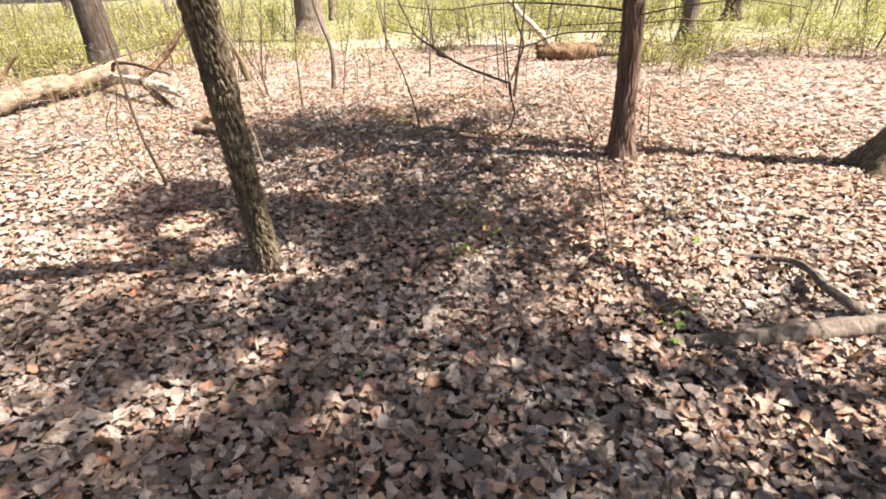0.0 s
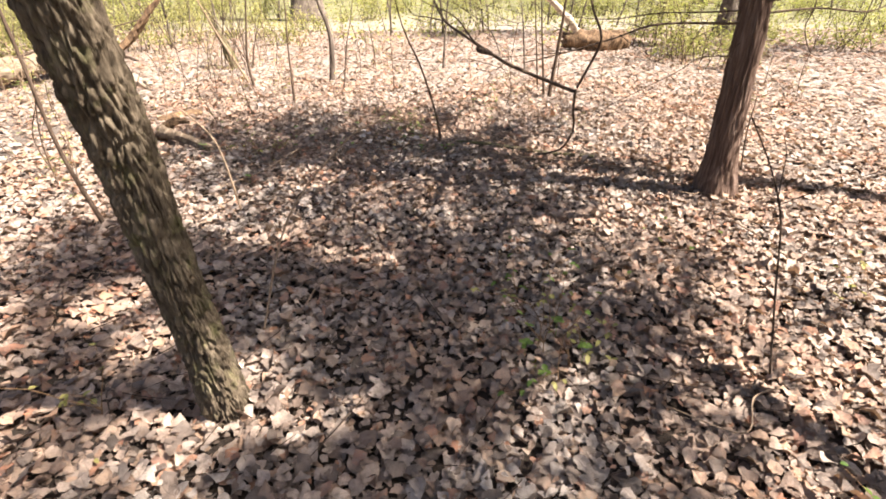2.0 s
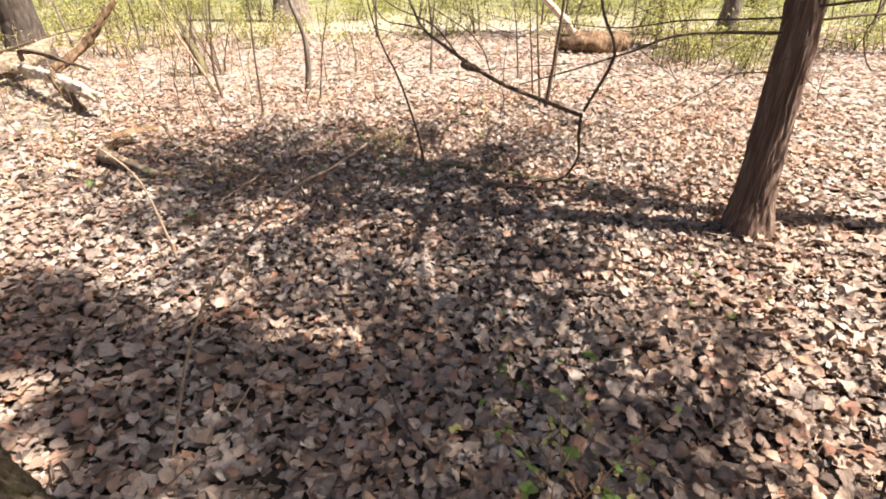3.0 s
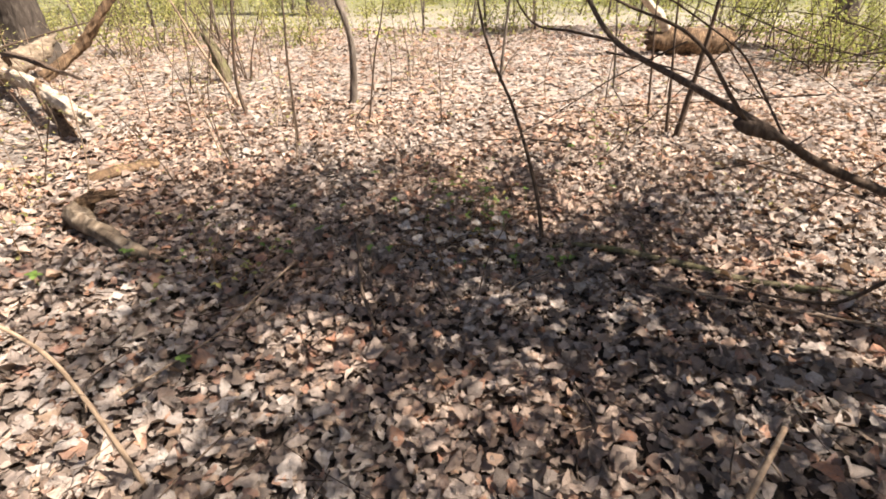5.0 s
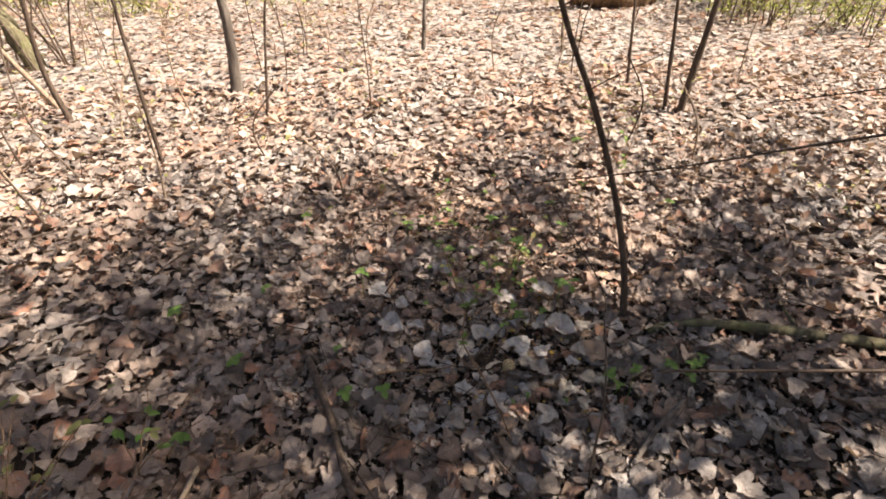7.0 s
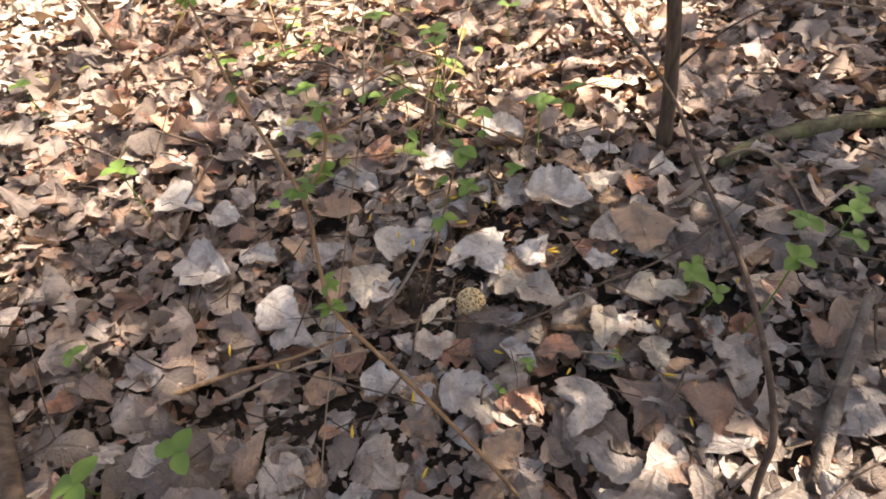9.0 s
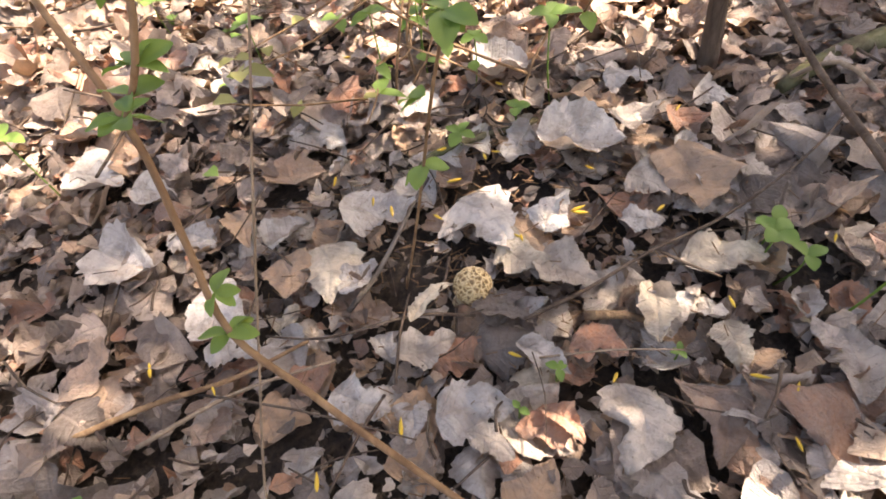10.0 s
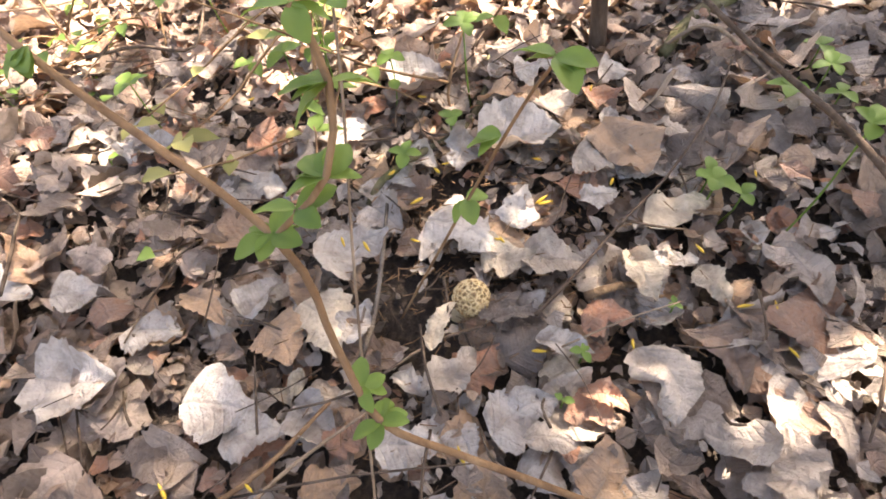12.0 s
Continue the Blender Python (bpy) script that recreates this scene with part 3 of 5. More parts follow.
dead_branch([(2.25, 1.42, -0.1), (2.5, 1.5, -0.5), (2.8, 1.55, -0.9), (3.1, 1.5, -1.2)], 0.01, 0.003)
dead_twigs(3, 120, -0.1, 3.6, 1.0, 1.75)
knot = Build()
knot.tube([(0.39, 5.42, 1.12, 0.014), (0.41, 5.4, 1.105, 0.020), (0.44, 5.4, 1.10, 0.023), (0.47, 5.39, 1.09, 0.018), (0.50, 5.39, 1.08, 0.01)], 10, 0.01, 0.5)
part("gall", knot.mesh("gall", M_TWIG), tree_b, "dark woody gall on a dead branch")

# unseen trees added out of the walker's way to shade the floor
def shade_tree(name, label, x, y, lean, height, radius, low, branches, leaf, per, seed, mat_bark, mat_leaf, r=0.14):
    ob = thing(name, label, "tree")
    g = random.Random(seed)
    part("trunk", Build().tube([(x, y, -0.12, r * 1.25), (x, y, 0.1, r), (x + lean * 0.3, y, height * 0.4, r * 0.75), (x + lean, y, height, r * 0.2)], 22, 0.12, 0.06, 0.006, 0.3).mesh("trunk", mat_bark), ob)
    s, l = spray_crown(g, (x + lean * 0.6, y, low), radius, height - low, branches, leaf, per)
    part("limb_work", s.mesh("limb_work", M_TWIG), ob)["kind"] = "stuff"
    part("crown", l.mesh("crown", mat_leaf, False), ob)["kind"] = "stuff"
    return ob


shade_tree("cedar_tree", "unseen dull green cedar with a full crown, added beside the trail for shade", 5.2, 0.38, 0.1, 8.6, 2.75, 2.0, 150, (0.08, 0.028, 11), 29, 21, M_BARK_B, M_NEEDLE)
shade_tree("cedar_tree", "tall unseen thin-crowned cedar, added beside the trail for shade", 9.6, 0.85, 0.0, 15.2, 1.5, 11.0, 34, (0.08, 0.028, 7), 16, 24, M_BARK_B, M_NEEDLE, 0.12)
# added unseen tree; its lean keeps the trunk's shadow off the sunlit litter
slender = thing("leaning_cedar", "unseen slender cedar leaning far over, added so its high crown gives shade", "tree")
part("trunk", Build().tube([(3.3, -0.35, -0.12, 0.085), (3.32, -0.25, 0.1, 0.07), (3.7, 1.5, 1.9, 0.06), (4.02, 3.1, 3.6, 0.05), (4.05, 3.4, 5.5, 0.035), (4.05, 3.4, 7.6, 0.012)], 20, 0.1, 0.06, 0.004, 0.3).mesh("trunk", M_BARK_B), slender)
st, lv = spray_crown(random.Random(22), (4.05, 3.3, 3.4), 2.1, 4.2, 84, (0.075, 0.026, 11), 33)
part("limb_work", st.mesh("limb_work", M_TWIG), slender)["kind"] = "stuff"
part("crown", lv.mesh("crown", M_NEEDLE, False), slender, "dull green needle sprays")["kind"] = "stuff"

# crown of the leaning tree: bare limbs with small fresh leaves
g = random.Random(31)
s_, l_ = spray_crown(g, (-0.5, 2.42, 4.2), 1.6, 2.8, 26, (0.05, 0.03, 4), 12)
part("limb_work", s_.mesh("limb_work", M_TWIG), tree_a)["kind"] = "stuff"
part("crown", l_.mesh("crown", M_SPRING, False), tree_a, "sparse fresh spring leaves")["kind"] = "stuff"


# ---- saplings and stems ----
def sapling(label, pts, r0, mat, name="sapling", twigs=0, seed=0, leaves=0, leaf_mat=None, top=None):
    g = random.Random(seed)
    n = len(pts) - 1
    line = [(x, y, z, r0 * (1 - 0.75 * i / (n + 2))) for i, (x, y, z) in enumerate(pts)]
    x, y, z = pts[-1]
    dx, dy = (pts[-1][0] - pts[-2][0]), (pts[-1][1] - pts[-2][1])
    if top:
        line.append((x + dx * 1.2, y + dy * 1.2, z + (top - z) * 0.5, r0 * 0.3))
        line.append((x + dx * 1.5 + g.uniform(-0.1, 0.1), y + dy * 1.5, top, r0 * 0.12))
    line[0] = (line[0][0], line[0][1], -0.05, line[0][3] * 1.15)
    ob = thing(name, label, "sapling")
    part("stem", Build().tube(line, 9, 0.03, 0.16).mesh("stem", mat), ob)
    lv = Build()
    for _ in range(twigs):
        i = g.randrange(1, len(line))
        a, b = Vector(line[i - 1][:3]), Vector(line[i][:3])
        p = a.lerp(b, g.random())
        d = (rand_way(g, 0.5) + Vector((0, 0, 0.5))).normalized()
        q, tw = p, []
        length = g.uniform(0.12, 0.4)
        for k in range(4):
            tw.append((*q, 0.0024 - 0.0005 * k))
            q = q + d * length / 3 + rand_way(g) * 0.02
        part("twig", Build().tube(tw, 4, 0.06).mesh("twig", mat), ob)
        for _ in range(leaves):
            j = g.randrange(1, 4)
            lv.leaf(tw[j][:3], rand_way(g, 0.4), (0, 0, 1), g.uniform(0.02, 0.04), g.uniform(0.016, 0.026))
    if leaves:
        part("foliage", lv.mesh("foliage", leaf_mat or M_SPRING), ob, "small fresh yellow-green leaves")["kind"] = "stuff"
    return ob


sapling("thin leaning bare sapling in the leaf litter", [(-2.25, 4.62, 0), (-2.37, 4.61, 0.57), (-2.39, 4.61, 1.22), (-2.41, 4.61, 1.7)], 0.016, M_TWIG, twigs=8, seed=1, top=3.0)
sapling("crooked bare sapling with grey bark", [(-1.95, 9.75, 0), (-1.9, 9.75, 0.4), (-1.9, 9.75, 0.78), (-2.04, 9.75, 1.25), (-2.12, 9.75, 1.6)], 0.045, M_BARK_G, twigs=8, seed=2, top=3.4)
sapling("thin dark leaning sapling", [(0.045, 6.62, 0), (0.0, 6.63, 0.25), (-0.075, 6.65, 0.53), (-0.18, 6.68, 0.82), (-0.29, 6.69, 1.05), (-0.37, 6.7, 1.3)], 0.013, M_TWIG, twigs=5, seed=3, top=2.4)
sapling("slim reddish sapling growing in a clump", [(1.37, 8.65, 0), (1.43, 8.65, 0.61), (1.47, 8.65, 1.1)], 0.026, M_TWIG, twigs=5, seed=4, top=2.9)
sapling("slim reddish sapling growing in a clump", [(1.33, 8.75, 0), (1.26, 8.76, 0.59), (1.21, 8.77, 1.05)], 0.015, M_TWIG, twigs=4, seed=5, top=2.6)
sapling("slim sapling beside the clump", [(1.3, 9.32, 0), (1.23, 9.32, 0.61), (1.19, 9.32, 0.96)], 0.012, M_TWIG, twigs=4, seed=6, top=2.2)
sapling("thin pale sapling in sunlit litter", [(-0.24, 11.08, 0), (-0.18, 11.08, 0.8)], 0.022, M_BARK_G, twigs=6, seed=7, leaves=2, top=2.4)
sapling("thin pale sapling in sunlit litter", [(1.21, 10.69, 0), (1.12, 10.69, 0.82)], 0.014, M_BARK_G, twigs=6, seed=8, leaves=2, top=2.1)
sapling("thin straight bare sapling", [(-2.11, 8.37, 0), (-2.08, 8.37, 0.77), (-2.05, 8.37, 1.11)], 0.012, M_TWIG, twigs=5, seed=9, top=2.5)
sapling("thin straight bare sapling", [(-1.61, 9.11, 0), (-1.48, 9.11, 0.7), (-1.39, 9.1, 1.02)], 0.010, M_TWIG, twigs=5, seed=10, top=2.2)
sapling("bare brown sapling leaning over", [(-3.02, 9.27, 0), (-3.06, 9.27, 0.42), (-2.96, 9.27, 1.03)], 0.020, M_TWIG, twigs=9, seed=11, leaves=2, top=2.4)
sapling("bare brown sapling leaning over", [(-3.15, 9.5, 0), (-3.52, 9.53, 0.66), (-3.68, 9.53, 1.02)], 0.018, M_TWIG_PALE, twigs=7, seed=12, leaves=2, top=2.0)
sapling("wiry dark stem in the leaf litter", [(1.74, 3.28, 0), (1.6, 3.28, 0.5), (1.52, 3.28, 0.82), (1.42, 3.27, 1.02), (1.3, 3.26, 1.2)], 0.0045, M_TWIG, name="wiry_stem", twigs=3, seed=13)
sapling("pale bent dead stem", [(-1.36, 4.9, 0), (-1.41, 4.89, 0.45), (-1.48, 4.89, 0.64), (-1.62, 4.85, 0.82)], 0.008, M_TWIG_PALE, name="dead_stem", twigs=2, seed=14)
for i, (x, y, h) in enumerate(((-2.6, 7.9, 0.7), (-2.35, 7.6, 0.55), (-1.9, 7.75, 0.6), (-1.45, 8.3, 0.5), (-1.0, 7.7, 0.4), (-2.9, 8.4, 0.8), (-2.0, 8.9, 0.7), (0.9, 9.6, 0.9), (0.3, 9.9, 0.8),
                               (-3.4, 8.8, 0.9), (2.2, 9.2, 0.8), (1.7, 10.2, 0.9), (-0.8, 10.4, 0.8), (2.75, 5.9, 0.7), (-3.9, 6.9, 0.8), (-3.4, 5.6, 0.7), (-2.8, 5.1, 0.6), (0.75, 8.2, 0.6), (1.05, 7.9, 0.5))):
    g = random.Random(200 + i)
    sapling("knee-high brown woody seedling", [(x, y, 0), (x + g.uniform(-0.08, 0.08), y, h * 0.5), (x + g.uniform(-0.2, 0.2), y + g.uniform(-0.1, 0.1), h)], 0.006, M_TWIG if i % 2 else M_TWIG_PALE, name="woody_seedling", twigs=6, seed=40 + i, leaves=1 + i % 2)


brush = []
for i in range(6):
    g = random.Random(300 + i)
    h = (0.5, 0.7, 0.9, 1.1, 0.6, 0.8)[i]
    ob = sapling("wiry brown brush stem with a few buds", [(0, 0, 0), (g.uniform(-0.06, 0.06), 0, h * 0.4), (g.uniform(-0.2, 0.2), g.uniform(-0.1, 0.1), h)], 0.0055, M_TWIG if i % 2 else M_TWIG_PALE, name="brush_stem", twigs=9, seed=310 + i, leaves=1 + i % 3)
    tagged(ob, group="brush stems")
    brush.append(ob)
g = random.Random(320)
n = 0
while n < 80:
    x, y = g.uniform(-7.5, 6.5), g.uniform(7.2, 14.5)
    if noise.noise((x * 0.6, y * 0.6, 9)) < (-0.05 if x < -0.8 else 0.12) or (x > -1.2 and y < 8.8):
        continue
    m = pose(x, y, gz(x, y) - 0.01, 0, 0, g.uniform(0, 360))
    if n < 6:
        brush[n].matrix_basis = m
    else:
        copy_thing(brush[g.randrange(6)], m)
    n += 1
while n < 120:
    x, y = g.uniform(-6.5, -2.3), g.uniform(4.8, 11.5)
    if y < 6.8 and x > -3.0 or noise.noise((x * 0.7, y * 0.7, 3)) < -0.1:
        continue
    copy_thing(brush[g.randrange(6)], pose(x, y, gz(x, y) - 0.01, g.uniform(-25, 25), g.uniform(-25, 25), g.uniform(0, 360)))
    n += 1
# green sprouts
for i, (x, y, h) in enumerate(((-1.62, 5.95, 0.22), (0.62, 8.4, 0.25), (1.5, 7.3, 0.15), (0.75, 3.35, 0.3), (0.85, 3.3, 0.22), (1.75, 2.4, 0.25), (-1.75, 6.1, 0.15), (-0.55, 7.35, 0.22), (-0.28, 7.0, 0.2), (-2.9, 5.2, 0.3), (-3.2, 6.0, 0.35), (-3.6, 4.6, 0.3), (0.70, 3.42, 0.34), (0.8, 3.2, 0.3), (0.92, 3.38, 0.26), (-3.3, 5.5, 0.5), (-3.7, 6.2, 0.6), (-4.1, 5.6, 0.5), (-3.5, 6.8, 0.55),
                               (-4.4, 6.6, 0.6), (-3.0, 6.2, 0.4), (-4.8, 7.3, 0.6), (-3.9, 7.2, 0.5), (0.62, 7.9, 0.3), (0.8, 8.6, 0.35), (-1.50, 6.22, 0.16), (-1.50, 6.05, 0.18), (-2.17, 6.4, 0.18), (-1.84, 6.05, 0.14),
                               (-0.40, 6.80, 0.2), (-0.315, 6.863, 0.25), (-0.433, 7.261, 0.16), (-0.83, 7.591, 0.14), (-0.2, 6.70, 0.18), (2.5, 3.9, 0.2), (1.7, 4.4, 0.16), (-1.1, 2.9, 0.12), (0.66, 3.86, 0.16))):
    g = random.Random(340 + i)
    sapling("thin green sprout with small fresh leaves", [(x, y, 0), (x + g.uniform(-0.03, 0.03), y, h * 0.5), (x + g.uniform(-0.06, 0.06), y + g.uniform(-0.04, 0.04), h)], 0.0025, M_SHOOT, name="sprout", twigs=5, seed=350 + i, leaves=4, leaf_mat=M_SEEDLING if i % 2 else M_SPRING)


# ---- dead wood ----
def log_thing(name, label, lines, mat, seg=20, step=0.04, ridges=0.012, jag=0.0, names=("trunk", "limb"), mats=None):
    ob = thing(name, label, "fallen log")
    for i, pts in enumerate(lines):
        n = names[min(i, len(names) - 1)]
        part(n, Build().tube(pts, seg, step, 0.38, ridges, 0.0, jag, 6.0).mesh(n, (mats or [mat] * len(lines))[i]), ob)
    return ob


log_thing("fallen_log", "pale barkless fallen log with a snapped limb",
          [[(-7.5, 6.6, 0.06, 0.15), (-7.1, 7.4, 0.16, 0.19), (-6.95, 8.0, 0.24, 0.16), (-6.9, 8.7, 0.32, 0.17), (-6.75, 9.3, 0.31, 0.15), (-6.8, 10.0, 0.33, 0.17), (-6.9, 10.6, 0.33, 0.13), (-7.1, 11.2, 0.38, 0.13), (-7.15, 11.6, 0.5, 0.06)],
           [(-6.8, 10.2, 0.26, 0.08), (-6.1, 9.75, 0.30, 0.07), (-5.2, 9.05, 0.34, 0.065), (-4.5, 8.5, 0.33, 0.065), (-4.0, 8.13, 0.31, 0.06)],
           [(-5.2, 9.05, 0.38, 0.06), (-4.7, 8.6, 0.2, 0.055), (-4.2, 8.2, 0.0, 0.045)],
           [(-5.35, 9.3, 0.40, 0.055), (-5.08, 9.6, 0.65, 0.05), (-4.85, 9.72, 0.9, 0.045), (-4.6, 9.85, 1.2, 0.03)],
           [(-6.3, 9.9, 0.45, 0.03), (-5.9, 9.5, 0.62, 0.025), (-5.2, 9.1, 0.62, 0.02), (-4.6, 8.9, 0.5, 0.008)]],
          M_DEADWOOD, step=0.03, jag=0.2, ridges=0.03, mats=[M_PALELOG, M_DEADWOOD, M_ROTTEN, M_ROTTEN, M_TWIG])
log_thing("fallen_log", "dark decayed log lying beside the pale one", [[(-9.6, 8.5, 0.05, 0.13), (-8.6, 8.9, 0.1, 0.15), (-7.6, 9.4, 0.08, 0.13), (-7.0, 9.6, 0.03, 0.08)], [(-8.2, 9.0, 0.15, 0.04), (-8.0, 9.3, 0.5, 0.03), (-7.7, 9.4, 0.8, 0.015)]], M_ROTTEN, jag=0.08)
log_thing("fallen_branch", "dead branch propped over the log", [[(-7.3, 8.6, 0.25, 0.018), (-6.6, 9.3, 0.5, 0.016), (-5.8, 9.8, 0.75, 0.012), (-5.0, 10.3, 0.95, 0.006)]], M_TWIG, seg=9, ridges=0.0)
log_thing("fallen_log", "rotting orange-brown log broken at the end",
          [[(3.6, 13.6, 0.16, 0.20), (3.1, 13.3, 0.18, 0.22), (2.6, 13.2, 0.22, 0.2), (2.25, 13.25, 0.25, 0.16)],
           [(2.5, 13.2, 0.35, 0.07), (2.2, 13.1, 0.7, 0.065), (1.85, 13.0, 1.0, 0.055), (1.45, 12.9, 1.4, 0.04)]], M_ROTTEN, jag=0.2, mats=[M_ROTTEN, M_DEADWOOD])
log_thing("fallen_branch", "thick grey fallen branch lying in the litter",
          [[(1.86, 2.26, 0.05, 0.035), (2.1, 2.28, 0.06, 0.05), (2.5, 2.34, 0.065, 0.055), (2.95, 2.42, 0.07, 0.06), (3.7, 2.5, 0.08, 0.065)],
           [(2.95, 2.38, 0.06, 0.03), (2.75, 2.6, 0.16, 0.025), (2.78, 3.0, 0.12, 0.018), (2.5, 3.2, 0.06, 0.012)]], M_BARK_G, ridges=0.003, jag=0.03)
log_thing("rotten_stump", "broken rotten stub with crumbling yellow wood",
          [[(-3.02, 6.66, -0.02, 0.085), (-2.98, 6.68, 0.10, 0.075), (-2.94, 6.70, 0.15, 0.06), (-2.88, 6.72, 0.20, 0.035)],
           [(-2.98, 6.64, 0.13, 0.06), (-2.72, 6.46, 0.12, 0.052), (-2.45, 6.33, 0.09, 0.046), (-2.18, 6.22, 0.05, 0.036)],
           [(-3.0, 6.66, 0.14, 0.035), (-2.88, 6.70, 0.19, 0.03), (-2.76, 6.76, 0.20, 0.02)]], M_ROTTEN, step=0.015, jag=0.12, ridges=0.018, mats=[M_ROTTEN, M_BLEACHED, M_ROTTEN])
log_thing("fallen_branch", "short rotten branch half sunk in leaves", [[(-3.45, 7.35, 0.02, 0.05), (-3.3, 7.5, 0.05, 0.06), (-3.12, 7.75, 0.03, 0.05)]], M_ROTTEN, jag=0.04)
log_thing("leaning_stump", "dark splintered stump leaning over", [[(-4.08, 10.97, -0.05, 0.10), (-4.12, 10.97, 0.2, 0.085), (-4.18, 10.97, 0.42, 0.07), (-4.27, 10.98, 0.62, 0.05)]], M_MOSSY, jag=0.3, ridges=0.016)
g = random.Random(44)
for k in range(9):
    a, h = g.uniform(0, 6.28), g.uniform(0.9, 1.9)
    bx, by = -4.1 + 0.3 * math.cos(a), 11.0 + 0.25 * math.sin(a)
    ex, ey = bx + g.uniform(-0.55, 0.5), by + g.uniform(-0.3, 0.3)
    twig_thing("brush_stem", "thin brown leafless brush stem by a stump", "brush stem", [[(bx, by, -0.03, 0.011), ((bx * 2 + ex) / 3, (by * 2 + ey) / 3, h * 0.4, 0.009), (ex, ey, h, 0.004)],
               [((bx + ex) / 2, (by + ey) / 2, h * 0.58, 0.005), (ex + g.uniform(-0.4, 0.4), ey, h * 0.95, 0.002)]], M_TWIG, "brush round the stump")
log_thing("fallen_branch", "mossy green-brown fallen branch",
          [[(0.085, 6.54, 0.055, 0.008), (0.20, 6.545, 0.07, 0.015), (0.41, 6.49, 0.08, 0.018), (0.75, 6.37, 0.075, 0.018), (1.04, 6.24, 0.07, 0.018), (1.5, 6.14, 0.07, 0.016)],
           [(0.6, 6.45, 0.06, 0.008), (0.58, 6.5, 0.09, 0.006), (0.57, 6.53, 0.11, 0.004)]], M_MOSSY, seg=10, ridges=0.002, jag=0.01)


def stick(label, pts, r, mat=None, z=0.07, bend=0.008, name="stick"):
    n = len(pts) - 1
    r *= 0.78
    g = random.Random(int(1000 * pts[0][0]) + 77)
    line = [(p[0], p[1], (p[2] + 0.018 if len(p) > 2 else gz(p[0], p[1]) + z) + g.uniform(-bend, bend), r * (1 - 0.35 * i / n)) for i, p in enumerate(pts)]
    ob = tagged(new(name, Build().tube(line, 7, 0.02, 0.25).mesh(name, mat or M_TWIG)), label, "stick")
    return ob


stick("dark weathered stick among dead leaves", [(-1.08, 6.56), (-1.0, 6.32), (-0.92, 6.03), (-0.77, 5.7)], 0.016)
stick("thin pale stick among dead leaves", [(-1.33, 6.2), (-1.4, 5.9), (-1.46, 5.6), (-1.65, 5.2)], 0.009, M_TWIG_PALE)
stick("long thin fallen stick", [(0.54, 6.12), (0.9, 6.02), (1.31, 5.92), (1.8, 5.8)], 0.011, M_TWIG_PALE)
stick("upright grey stick leaning from the litter", [(-0.19, 6.07, 0.02), (-0.1, 6.14, 0.05), (0.03, 6.22, 0.07)], 0.011, M_BARK_G)
stick("dark mossy stick half under leaves", [(-0.42, 6.66, 0.03), (-0.39, 6.665, 0.04), (-0.33, 6.66, 0.045), (-0.25, 6.655, 0.045), (-0.15, 6.70, 0.04), (-0.07, 6.76, 0.04), (0.02, 6.78, 0.05)], 0.0085, M_MOSSY)
stick("grey twig lying across bare soil", [(-0.57, 6.485, 0.04), (-0.52, 6.52, 0.045), (-0.45, 6.585, 0.05), (-0.41, 6.63, 0.05)], 0.0042, M_BARK_G)
stick("thin brown twig lying on leaves", [(-0.45, 6.42, 0.045), (-0.51, 6.44, 0.05), (-0.6, 6.46, 0.05), (-0.66, 6.50, 0.05)], 0.0024)
stick("thin dark twig lying across leaves", [(-0.41, 6.385, 0.05), (-0.34, 6.387, 0.05), (-0.26, 6.385, 0.06), (-0.16, 6.388, 0.07), (-0.05, 6.40, 0.085), (0.05, 6.43, 0.10)], 0.0028)
stick("short red-brown twig on leaves", [(-0.355, 6.362, 0.04), (-0.32, 6.345, 0.045), (-0.295, 6.33, 0.04)], 0.0065, M_ROTTEN)
stick("straw-coloured twig on the leaves", [(-0.42, 6.345, 0.05), (-0.36, 6.315, 0.055), (-0.30, 6.285, 0.05)], 0.0016, M_TWIG_PALE)
stick("pale twig lying on leaves", [(-0.88, 6.485, 0.045), (-0.78, 6.475, 0.05), (-0.70, 6.465, 0.05), (-0.62, 6.475, 0.045)], 0.0042, M_SHOOT)
stick("pale twig lying on leaves", [(-0.80, 6.44, 0.045), (-0.70, 6.45, 0.05), (-0.60, 6.44, 0.045)], 0.0032, M_TWIG_PALE)
stick("pale forked twig behind the bare patch", [(0.10, 6.56, 0.02), (0.11, 6.5, 0.09), (0.13, 6.44, 0.06), (0.1, 6.36, 0.04)], 0.0045, M_TWIG_PALE)
g = random.Random(61)
for i in range(46):
    x, y = g.uniform(-2.4, 2.6), g.uniform(1.2, 8.8)
    a, ln = g.uniform(0, 6.28), g.uniform(0.15, 0.55)
    pts = [(x + math.cos(a + 0.25 * k * g.uniform(-1, 1)) * ln * k / 3, y + math.sin(a + 0.25 * k * g.uniform(-1, 1)) * ln * k / 3) for k in range(4)]
    stick(("thin dead twig on the leaf litter", "pale dead twig on the leaf litter")[i % 2], pts, g.uniform(0.0025, 0.006), (M_TWIG, M_TWIG_PALE)[i % 2], 0.08, 0.012, "twig")

# twig litter round the bare patch
tw = Build()
g = random.Random(63)
